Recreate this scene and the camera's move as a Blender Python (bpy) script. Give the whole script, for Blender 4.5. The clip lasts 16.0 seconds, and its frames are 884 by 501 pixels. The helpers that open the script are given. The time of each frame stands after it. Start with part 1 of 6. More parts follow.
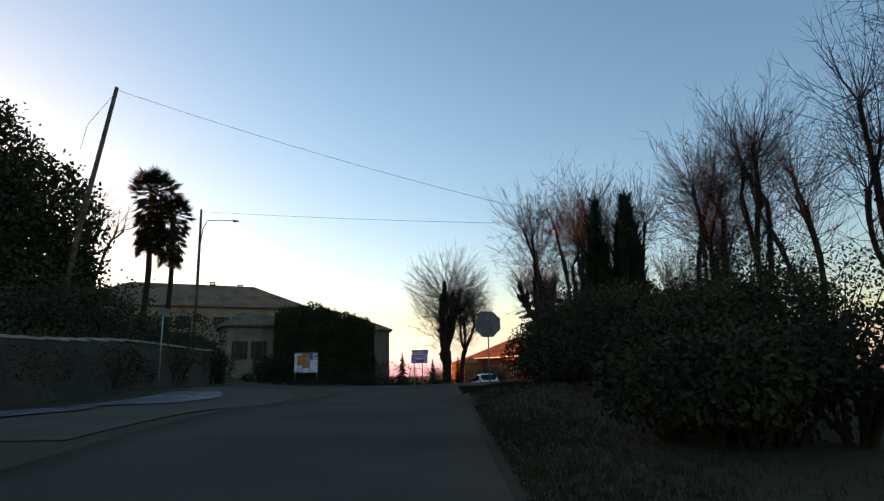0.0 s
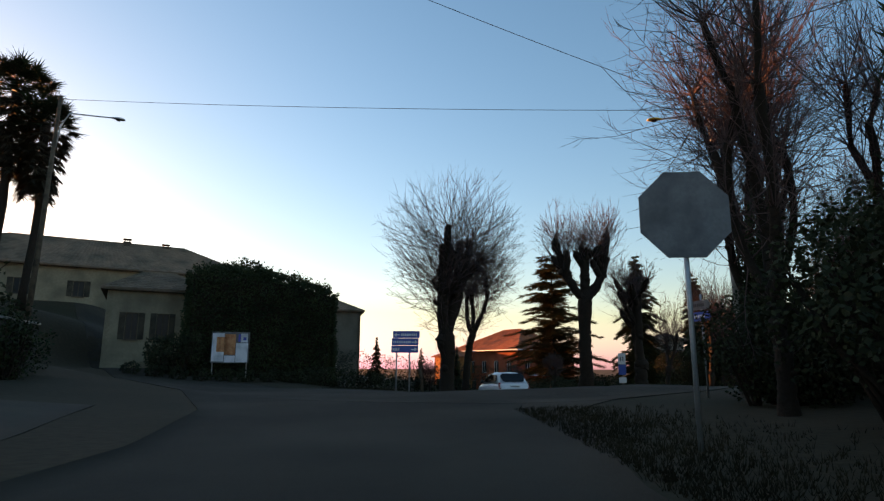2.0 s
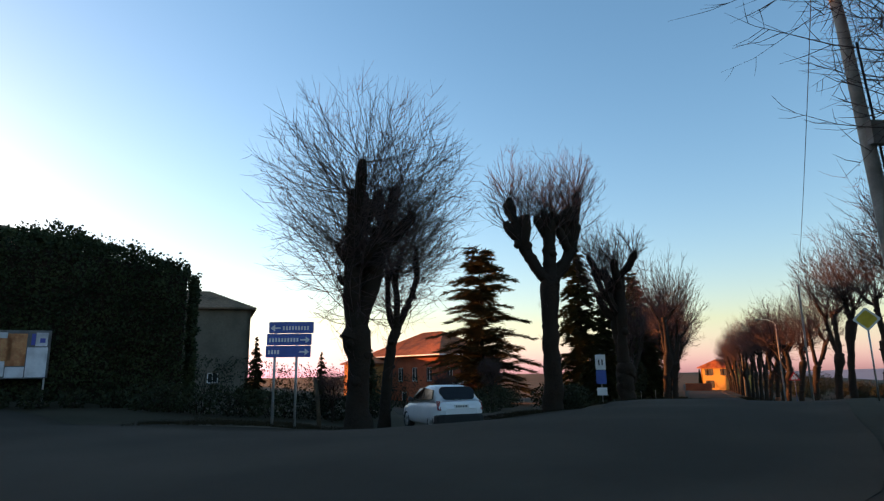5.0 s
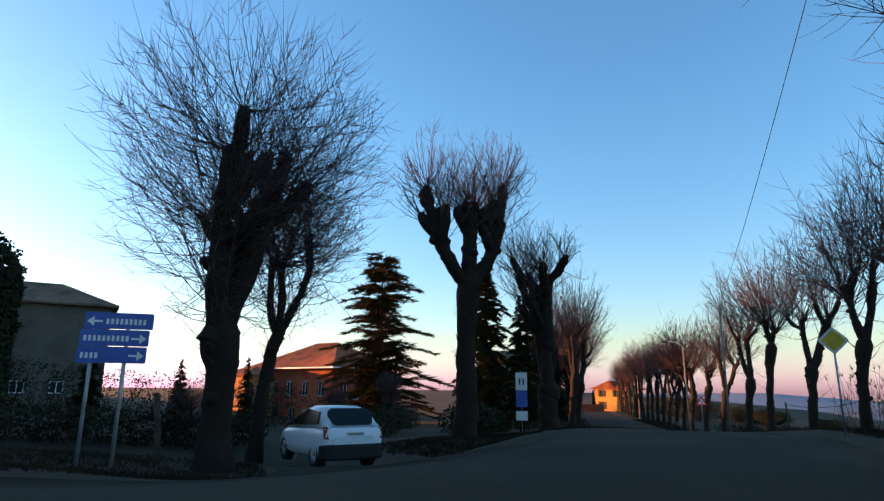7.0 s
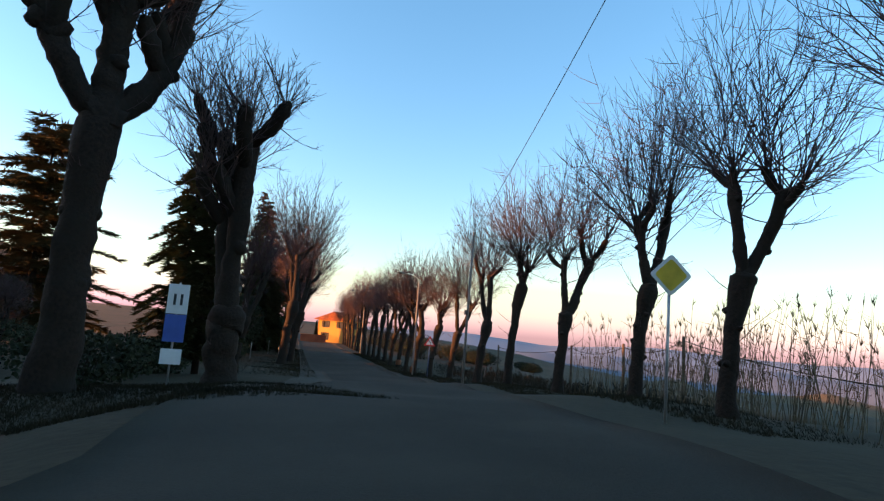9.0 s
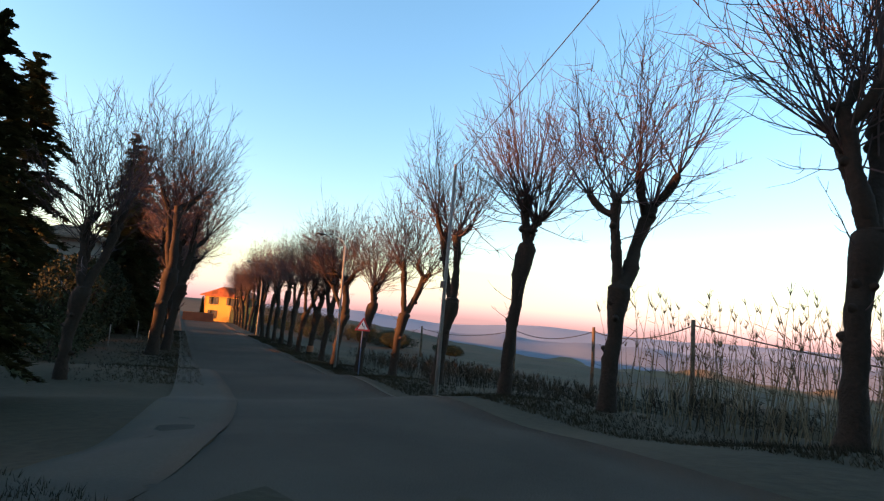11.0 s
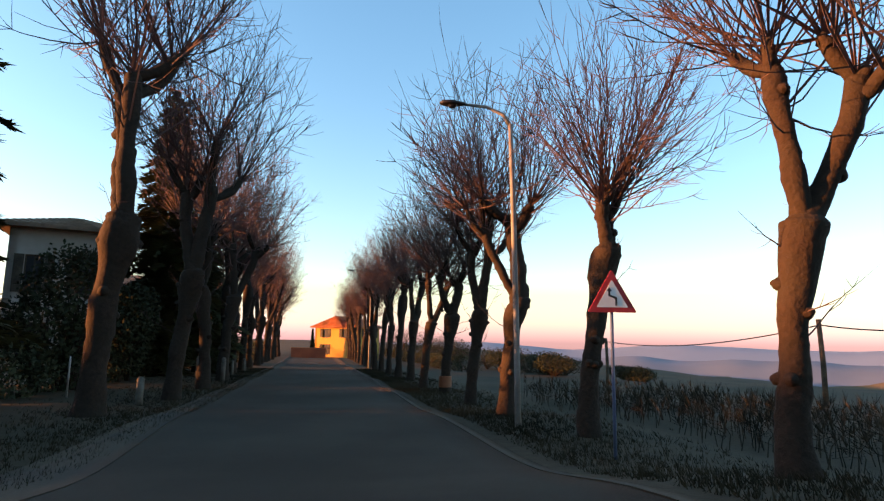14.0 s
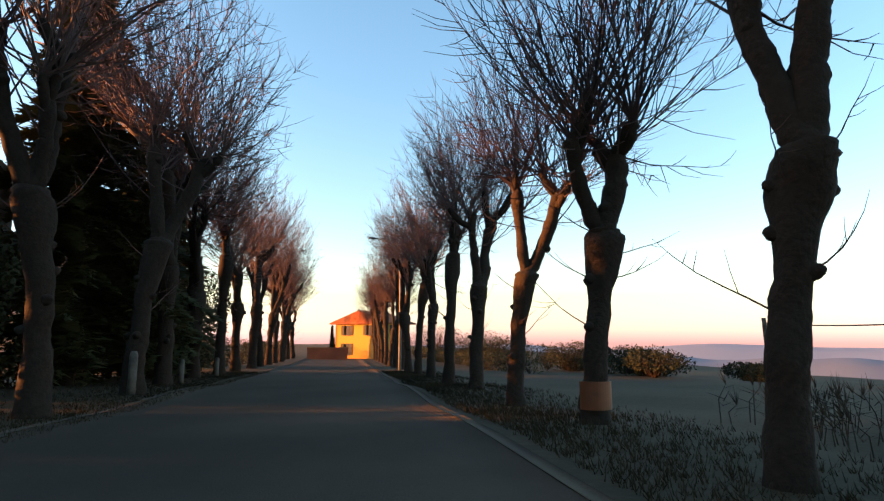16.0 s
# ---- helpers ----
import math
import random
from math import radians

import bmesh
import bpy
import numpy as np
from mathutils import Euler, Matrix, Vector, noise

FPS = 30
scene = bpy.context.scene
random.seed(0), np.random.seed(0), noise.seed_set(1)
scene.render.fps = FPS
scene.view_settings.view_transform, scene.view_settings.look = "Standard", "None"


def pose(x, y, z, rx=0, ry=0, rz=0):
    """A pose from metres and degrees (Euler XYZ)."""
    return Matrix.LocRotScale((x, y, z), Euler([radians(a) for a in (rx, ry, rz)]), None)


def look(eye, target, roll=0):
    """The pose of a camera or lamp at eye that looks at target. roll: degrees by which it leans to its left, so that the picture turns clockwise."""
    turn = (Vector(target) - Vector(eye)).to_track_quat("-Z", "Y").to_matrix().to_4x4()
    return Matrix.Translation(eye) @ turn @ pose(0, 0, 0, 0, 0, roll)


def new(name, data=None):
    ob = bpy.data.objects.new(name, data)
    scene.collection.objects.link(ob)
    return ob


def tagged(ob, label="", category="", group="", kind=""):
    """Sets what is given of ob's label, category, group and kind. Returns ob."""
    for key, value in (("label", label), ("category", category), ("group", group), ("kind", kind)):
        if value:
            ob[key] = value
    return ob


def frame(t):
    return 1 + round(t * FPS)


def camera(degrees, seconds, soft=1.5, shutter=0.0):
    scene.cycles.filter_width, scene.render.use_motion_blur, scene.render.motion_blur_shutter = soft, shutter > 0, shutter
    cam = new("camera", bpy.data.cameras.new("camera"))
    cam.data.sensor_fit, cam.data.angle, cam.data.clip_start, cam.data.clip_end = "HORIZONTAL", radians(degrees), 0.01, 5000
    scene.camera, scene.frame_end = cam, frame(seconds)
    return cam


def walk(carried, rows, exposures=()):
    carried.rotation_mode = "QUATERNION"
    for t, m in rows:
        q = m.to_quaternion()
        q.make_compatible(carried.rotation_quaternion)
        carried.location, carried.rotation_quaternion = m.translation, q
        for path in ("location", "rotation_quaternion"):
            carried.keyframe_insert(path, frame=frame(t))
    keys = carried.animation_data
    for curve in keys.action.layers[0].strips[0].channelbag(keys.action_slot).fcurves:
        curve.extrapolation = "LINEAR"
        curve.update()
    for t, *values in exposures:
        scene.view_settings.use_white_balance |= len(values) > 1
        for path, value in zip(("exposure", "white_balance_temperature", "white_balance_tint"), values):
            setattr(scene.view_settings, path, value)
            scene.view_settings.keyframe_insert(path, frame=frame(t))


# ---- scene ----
SECONDS = 16.0
EXP0, SKY, SUN, SUN_EL, SUN_AZ, DUST = 1.55, 0.14, 4.2, 4.3, -50.0, 0.8
cam = camera(72.95, SECONDS, soft=1.3)
# seconds, x, y, z, yaw, pitch, roll
ROWS = [
    (0.0, 0.145, 0.016, 1.181, 0.03, 11.80, -1.42),
    (0.5, 0.036, 6.736, 1.232, 0.59, 11.91, -1.43),
    (1.0, -0.693, 12.564, 1.423, 0.09, 11.94, -0.64),
    (1.5, -1.080, 17.315, 1.514, -1.00, 11.51, 0.02),
    (2.0, -1.418, 21.192, 1.436, -2.20, 11.19, 0.20),
    (2.5, -1.392, 24.435, 1.474, -3.19, 10.69, -0.59),
    (3.0, -1.528, 27.410, 1.458, -4.86, 11.40, -1.18),
    (3.5, -1.256, 29.432, 1.632, -6.15, 11.41, -1.41),
    (6.0, -0.518, 35.928, 1.639, -14.50, 12.99, -0.06),
    (6.5, -0.230, 37.090, 1.682, -16.76, 13.67, 0.30),
    (7.0, 0.161, 38.515, 1.752, -20.26, 13.13, 0.50),
    (7.5, 1.792, 40.781, 1.760, -25.18, 11.50, 1.39),
    (8.0, 3.249, 43.003, 1.800, -32.24, 9.44, 2.14),
    (8.5, 5.024, 44.833, 1.850, -38.88, 8.58, 3.84),
    (8.7, 5.566, 45.490, 1.870, -41.49, 8.17, 4.25),
    (10.8, 11.047, 54.181, 1.905, -55.59, 6.32, 4.78),
    (11.0, 12.018, 55.220, 1.802, -55.22, 6.37, 4.90),
    (11.5, 14.511, 57.482, 1.591, -53.69, 6.48, 4.26),
    (12.0, 16.588, 59.540, 1.271, -51.65, 7.08, 3.76),
    (12.5, 18.724, 61.843, 1.011, -49.19, 7.88, 3.83),
    (13.0, 21.258, 64.828, 0.935, -47.39, 8.00, 3.28),
    (13.5, 23.872, 67.737, 0.674, -45.57, 8.15, 2.08),
    (14.0, 26.407, 70.659, 0.286, -43.93, 8.66, 0.86),
    (14.5, 28.828, 73.722, 0.098, -42.99, 8.60, 1.05),
    (15.0, 30.768, 76.506, -0.128, -42.49, 8.66, 0.61),
    (15.5, 32.834, 79.357, -0.368, -41.83, 8.99, 0.73),
    (16.0, 35.048, 82.263, -0.471, -41.42, 8.90, -0.01),
]
walk(cam, [(t, pose(x, y, z, 90 + pitch, 0, yaw) @ pose(0, 0, 0, 0, 0, roll)) for t, x, y, z, yaw, pitch, roll in ROWS],
     exposures=[(0.0, EXP0 + 0.15, 9000, 27), (3.5, EXP0 + 0.25, 8100, 25), (6.5, EXP0 + 0.4, 7100, 20), (7.5, EXP0 + 0.4, 6300, 17), (8.5, EXP0 + 0.68, 6900, 19), (11.0, EXP0 + 0.95, 7900, 23), (14.5, EXP0 + 0.9, 8100, 23), (16.0, EXP0 + 1.05, 8700, 25)])

# ---- world and sun ----
world = bpy.data.worlds.new("evening_sky")
scene.world = world
world.use_nodes = True
wn = world.node_tree
wn.nodes.clear()
sky = wn.nodes.new("ShaderNodeTexSky")
sky.sky_type, sky.sun_disc = "NISHITA", False
sky.sun_elevation, sky.sun_rotation = radians(SUN_EL), radians(SUN_AZ)
sky.altitude, sky.air_density, sky.dust_density, sky.ozone_density = 200.0, 1.0, DUST, 2.3
background = wn.nodes.new("ShaderNodeBackground")
background.inputs["Strength"].default_value = SKY
world_out = wn.nodes.new("ShaderNodeOutputWorld")


def sums(tree, op, a, b):
    """One math node; a and b are sockets or numbers."""
    node = tree.nodes.new("ShaderNodeMath")
    node.operation = op
    for socket, value in zip(node.inputs, (a, b)):
        if isinstance(value, (int, float)):
            socket.default_value = value
        else:
            tree.links.new(value, socket)
    return node.outputs[0]


# winter haze: the yellow of the low sky turned to pink, the blue kept deep
split, joined = wn.nodes.new("ShaderNodeSeparateColor"), wn.nodes.new("ShaderNodeCombineColor")
wn.links.new(sky.outputs[0], split.inputs[0])
sky_r, sky_g, sky_b = split.outputs
warm = sums(wn, "MAXIMUM", sums(wn, "SUBTRACT", sky_r, sky_b), 0.0)
cool = sums(wn, "MAXIMUM", sums(wn, "SUBTRACT", sky_b, sky_r), 0.0)
wn.links.new(sums(wn, "MAXIMUM", sums(wn, "SUBTRACT", sky_r, sums(wn, "MULTIPLY", cool, 0.14)), 0.0), joined.inputs[0])
wn.links.new(sums(wn, "ADD", sums(wn, "SUBTRACT", sky_g, sums(wn, "MULTIPLY", warm, 0.10)), sums(wn, "MULTIPLY", cool, 0.015)), joined.inputs[1])
wn.links.new(sums(wn, "ADD", sums(wn, "ADD", sky_b, sums(wn, "MULTIPLY", warm, 0.58)), sums(wn, "MULTIPLY", cool, 0.18)), joined.inputs[2])
wn.links.new(joined.outputs[0], background.inputs["Color"])
wn.links.new(background.outputs[0], world_out.inputs["Surface"])

sun_data = bpy.data.lights.new("sun", "SUN")
sun_data.energy, sun_data.angle, sun_data.color = SUN, radians(0.6), (1.0, 0.42, 0.15)
sun = new("sun", sun_data)
sun_way = Vector((math.sin(radians(SUN_AZ)) * math.cos(radians(SUN_EL)), math.cos(radians(SUN_AZ)) * math.cos(radians(SUN_EL)), math.sin(radians(SUN_EL))))
sun.matrix_world = look(sun_way * 300, (0, 0, 0))


# ---- materials ----
def material(name, base, second, rough=0.8, grain=8.0, blotch=0.6, bump=0.3, metal=0.0, spread=0.35, third=None, island=0.0, transmission=0.0):
    """Two-scale noise between colours: blotch sets the coarse scale, grain the fine one."""
    m = bpy.data.materials.new(name)
    m.use_nodes = True
    nt = m.node_tree
    bsdf = nt.nodes["Principled BSDF"]
    coords = nt.nodes.new("ShaderNodeTexCoord")
    where = coords.outputs["Object"]
    fine, coarse = nt.nodes.new("ShaderNodeTexNoise"), nt.nodes.new("ShaderNodeTexNoise")
    for node, scale, detail in ((fine, grain, 6.0), (coarse, blotch, 4.0)):
        node.inputs["Scale"].default_value, node.inputs["Detail"].default_value = scale, detail
        nt.links.new(where, node.inputs["Vector"])
    ramp = nt.nodes.new("ShaderNodeValToRGB")
    ramp.color_ramp.elements[0].position, ramp.color_ramp.elements[1].position = 0.5 - spread, 0.5 + spread
    ramp.color_ramp.elements[0].color, ramp.color_ramp.elements[1].color = (*base, 1), (*second, 1)
    nt.links.new(fine.outputs["Fac"], ramp.inputs["Fac"])
    mix = nt.nodes.new("ShaderNodeMix")
    mix.data_type = "RGBA"
    wide = nt.nodes.new("ShaderNodeValToRGB")
    wide.color_ramp.elements[0].position, wide.color_ramp.elements[1].position = 0.42, 0.68
    nt.links.new(coarse.outputs["Fac"], wide.inputs["Fac"])
    nt.links.new(wide.outputs["Color"], mix.inputs["Factor"])
    nt.links.new(ramp.outputs["Color"], mix.inputs["A"])
    mix.inputs["B"].default_value = (*(third or [c * 0.6 for c in base]), 1)
    colour = mix.outputs["Result"]
    if island:
        geo = nt.nodes.new("ShaderNodeNewGeometry")
        info = nt.nodes.new("ShaderNodeObjectInfo")
        add = nt.nodes.new("ShaderNodeMath")
        add.operation = "ADD"
        nt.links.new(geo.outputs["Random Per Island"], add.inputs[0])
        nt.links.new(info.outputs["Random"], add.inputs[1])
        hsv = nt.nodes.new("ShaderNodeHueSaturation")
        value = nt.nodes.new("ShaderNodeMapRange")
        value.inputs["From Max"].default_value = 2.0
        value.inputs["To Min"].default_value, value.inputs["To Max"].default_value = 1 - island, 1 + island
        nt.links.new(add.outputs[0], value.inputs["Value"])
        nt.links.new(value.outputs["Result"], hsv.inputs["Value"])
        nt.links.new(colour, hsv.inputs["Color"])
        colour = hsv.outputs["Color"]
    nt.links.new(colour, bsdf.inputs["Base Color"])
    bsdf.inputs["Roughness"].default_value, bsdf.inputs["Metallic"].default_value = rough, metal
    bsdf.inputs["Specular IOR Level"].default_value = 0.5 if rough < 0.6 else 0.15
    if bump:
        relief = nt.nodes.new("ShaderNodeBump")
        relief.inputs["Strength"].default_value, relief.inputs["Distance"].default_value = bump, 0.03
        nt.links.new(fine.outputs["Fac"], relief.inputs["Height"])
        nt.links.new(relief.outputs["Normal"], bsdf.inputs["Normal"])
    return m


def plain(name, colour, rough=0.5, metal=0.0, transmission=0.0, coat=0.0):
    m = bpy.data.materials.new(name)
    m.use_nodes = True
    b = m.node_tree.nodes["Principled BSDF"]
    b.inputs["Base Color"].default_value = (*colour, 1)
    b.inputs["Roughness"].default_value, b.inputs["Metallic"].default_value = rough, metal
    b.inputs["Transmission Weight"].default_value = transmission
    b.inputs["Coat Weight"].default_value = coat
    return m


ASPHALT = material("worn_asphalt", (0.028, 0.0215, 0.0155), (0.055, 0.043, 0.031), 0.95, 40, 0.22, 0.5, third=(0.066, 0.051, 0.037))
DUSTY = material("dusty_asphalt", (0.058, 0.045, 0.031), (0.092, 0.072, 0.052), 0.95, 30, 0.5, 0.3, third=(0.055, 0.045, 0.036))
GROUND = material("winter_turf", (0.036, 0.0255, 0.014), (0.064, 0.045, 0.0255), 0.95, 5, 0.15, 0.6, third=(0.030, 0.026, 0.013))
FIELD = material("bare_field", (0.115, 0.088, 0.058), (0.16, 0.122, 0.078), 0.95, 0.4, 0.02, 0.3, third=(0.085, 0.078, 0.046))
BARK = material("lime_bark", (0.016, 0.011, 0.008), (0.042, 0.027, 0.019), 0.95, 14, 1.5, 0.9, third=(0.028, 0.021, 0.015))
TWIG = material("lime_twigs", (0.060, 0.038, 0.034), (0.11, 0.068, 0.058), 0.8, 3, 0.5, 0.0, third=(0.075, 0.045, 0.045), island=0.25)
NEEDLE = material("conifer_needles", (0.032, 0.042, 0.018), (0.075, 0.078, 0.032), 0.75, 2, 0.4, 0.0, third=(0.06, 0.05, 0.022), island=0.35)
CEDAR_NEEDLE = material("cedar_needles", (0.050, 0.040, 0.018), (0.095, 0.072, 0.034), 0.8, 2, 0.4, 0.0, third=(0.04, 0.042, 0.018), island=0.35)
CYPRESS = material("cypress_scales", (0.014, 0.026, 0.012), (0.034, 0.046, 0.020), 0.75, 2, 0.5, 0.0, island=0.35)
LEAF = material("evergreen_leaves", (0.021, 0.026, 0.013), (0.046, 0.051, 0.023), 0.85, 2, 0.5, 0.0, island=0.4)
IVY = material("ivy_leaves", (0.024, 0.036, 0.016), (0.050, 0.062, 0.026), 0.85, 2, 0.5, 0.0, island=0.4)
DRY = material("dry_reed", (0.16, 0.115, 0.07), (0.30, 0.22, 0.13), 0.9, 6, 0.8, 0.0, island=0.3)
STALK = material("dead_stalks", (0.035, 0.027, 0.018), (0.075, 0.056, 0.036), 0.9, 6, 0.8, 0.0, island=0.3)
GRASS = material("winter_grass", (0.028, 0.0215, 0.0115), (0.056, 0.041, 0.021), 0.9, 3, 0.3, 0.0, island=0.35)
PLASTER = material("old_plaster", (0.22, 0.18, 0.12), (0.32, 0.26, 0.18), 0.92, 5, 0.5, 0.35, third=(0.16, 0.13, 0.09))
# garden wall plaster, its colour darkened to hold the shade it stands in
OLD_STONE = material("shade_dark_plaster", (0.045, 0.038, 0.03), (0.085, 0.072, 0.056), 0.95, 4, 0.35, 0.5, third=(0.035, 0.032, 0.026))
GREY_PLASTER = material("grey_plaster", (0.105, 0.088, 0.068), (0.15, 0.125, 0.095), 0.92, 5, 0.4, 0.35, third=(0.085, 0.072, 0.056))
WHITE_PLASTER = material("white_plaster", (0.31, 0.28, 0.245), (0.38, 0.35, 0.305), 0.9, 4, 0.4, 0.25, third=(0.25, 0.23, 0.195))
YELLOW_PLASTER = material("ochre_plaster", (0.40, 0.215, 0.05), (0.48, 0.27, 0.07), 0.9, 4, 0.3, 0.25, third=(0.40, 0.23, 0.06))
BRICK = material("red_brick", (0.34, 0.080, 0.038), (0.44, 0.115, 0.055), 0.9, 12, 0.5, 0.5, third=(0.27, 0.065, 0.035))
TILE = material("clay_tile", (0.38, 0.11, 0.05), (0.50, 0.16, 0.075), 0.88, 6, 0.5, 0.4, third=(0.22, 0.09, 0.055), island=0.25)
OLD_TILE = material("weathered_tile", (0.16, 0.10, 0.07), (0.26, 0.17, 0.115), 0.9, 6, 0.5, 0.4, third=(0.11, 0.085, 0.06), island=0.3)
SHUTTER = material("shutter_wood", (0.05, 0.042, 0.032), (0.09, 0.075, 0.055), 0.75, 20, 1.5, 0.3)
GLASS = plain("window_glass", (0.02, 0.022, 0.025), 0.3, 0.0, 0.0, 0.0)
GLASS.node_tree.nodes["Principled BSDF"].inputs["Specular IOR Level"].default_value = 0.15
GALV = material("galvanised_steel", (0.34, 0.35, 0.36), (0.46, 0.47, 0.47), 0.5, 25, 2.0, 0.1, 0.7, third=(0.28, 0.27, 0.25))
PAINTED = material("grey_painted_pole", (0.17, 0.16, 0.15), (0.25, 0.235, 0.215), 0.6, 15, 1.2, 0.15, third=(0.13, 0.11, 0.09))
WORN_STONE = material("mossy_stone", (0.09, 0.08, 0.065), (0.17, 0.15, 0.125), 0.95, 14, 2.5, 0.4)
CONCRETE = material("concrete_pole", (0.27, 0.25, 0.22), (0.38, 0.35, 0.31), 0.9, 20, 1.5, 0.3)
WOOD = material("weathered_wood", (0.07, 0.05, 0.035), (0.15, 0.11, 0.075), 0.9, 18, 2.0, 0.5)
DARK_METAL = plain("dark_metal", (0.03, 0.03, 0.032), 0.5, 0.6)
RUBBER = plain("black_rubber", (0.012, 0.012, 0.012), 0.75)
CAR_WHITE = material("white_car_paint", (0.74, 0.74, 0.75), (0.80, 0.80, 0.81), 0.22, 3, 0.8, 0.0, third=(0.66, 0.66, 0.67))
CAR_GLASS = plain("tinted_car_glass", (0.008, 0.008, 0.009), 0.12, 0.0, 0.0, 0.0)
CAR_GLASS.node_tree.nodes["Principled BSDF"].inputs["Specular IOR Level"].default_value = 0.3
RED_LENS = plain("red_lens", (0.30, 0.02, 0.02), 0.15, 0.0, 0.0, 0.5)
SIGN_BLUE = material("sign_blue", (0.016, 0.085, 0.36), (0.02, 0.10, 0.42), 0.4, 8, 1.5, 0.0, third=(0.014, 0.075, 0.31))
POST_BLUE = material("faded_blue_post", (0.045, 0.075, 0.15), (0.07, 0.105, 0.19), 0.55, 10, 1.5, 0.1, third=(0.06, 0.08, 0.12))
SIGN_WHITE = material("sign_white", (0.70, 0.70, 0.68), (0.78, 0.78, 0.76), 0.4, 8, 1.5, 0.0, third=(0.62, 0.62, 0.6))
SIGN_RED = material("sign_red", (0.42, 0.025, 0.03), (0.5, 0.035, 0.04), 0.4, 8, 1.5, 0.0)
SIGN_YELLOW = material("sign_yellow", (0.72, 0.47, 0.03), (0.8, 0.54, 0.05), 0.4, 8, 1.5, 0.0)
SIGN_BLACK = plain("sign_black", (0.015, 0.015, 0.016), 0.5)
SIGN_BACK = material("sign_back", (0.11, 0.11, 0.115), (0.16, 0.16, 0.165), 0.55, 20, 1.5, 0.05, 0.5)
POSTER = material("poster_paper", (0.62, 0.62, 0.66), (0.76, 0.76, 0.78), 0.7, 6, 1.0, 0.0)
POSTER_RED = material("poster_print", (0.55, 0.16, 0.07), (0.65, 0.34, 0.16), 0.7, 7, 2.0, 0.0)
POSTER_BLUE = plain("poster_blue", (0.06, 0.08, 0.34), 0.7)
# the air's haze over the distant hills is put into these base colours
PAINTED_HAZE = material("hills_painted_haze", (0.125, 0.155, 0.19), (0.16, 0.19, 0.23), 1.0, 0.01, 0.002, 0.0, third=(0.115, 0.145, 0.18))
PAINTED_FAR_HAZE = material("far_ridge_painted_haze", (0.19, 0.235, 0.285), (0.22, 0.265, 0.315), 1.0, 0.006, 0.001, 0.0, third=(0.18, 0.225, 0.275))
ORANGE_PLASTER = material("orange_render", (0.50, 0.20, 0.06), (0.60, 0.26, 0.09), 0.9, 4, 0.3, 0.25, third=(0.42, 0.17, 0.06))
# patch of low sun on a lime trunk, put into a sheet's colour
SUN_PATCH = material("painted_sun_patch", (0.15, 0.034, 0.008), (0.21, 0.052, 0.011), 0.5, 10, 2, 0.0)


# ---- mesh helpers ----
def mesh(name, verts, faces, mat, smooth=False):
    data = bpy.data.meshes.new(name)
    data.from_pydata([tuple(v) for v in verts], [], faces)
    for m in (mat if isinstance(mat, (list, tuple)) else [mat]):
        data.materials.append(m)
    if smooth:
        data.polygons.foreach_set("use_smooth", [True] * len(data.polygons))
    data.update()
    return data


def thing(name, label, category, at=(0, 0, 0), turn=0.0, group="", kind="", data=None):
    ob = new(name, data)
    ob.matrix_basis = pose(*at, 0, 0, turn)
    return tagged(ob, label, category, group, kind)


def part(name, data, parent, label="", m=None):
    ob = new(name, data)
    ob.parent = parent
    if m is not None:
        ob.matrix_basis = m
    return tagged(ob, label)


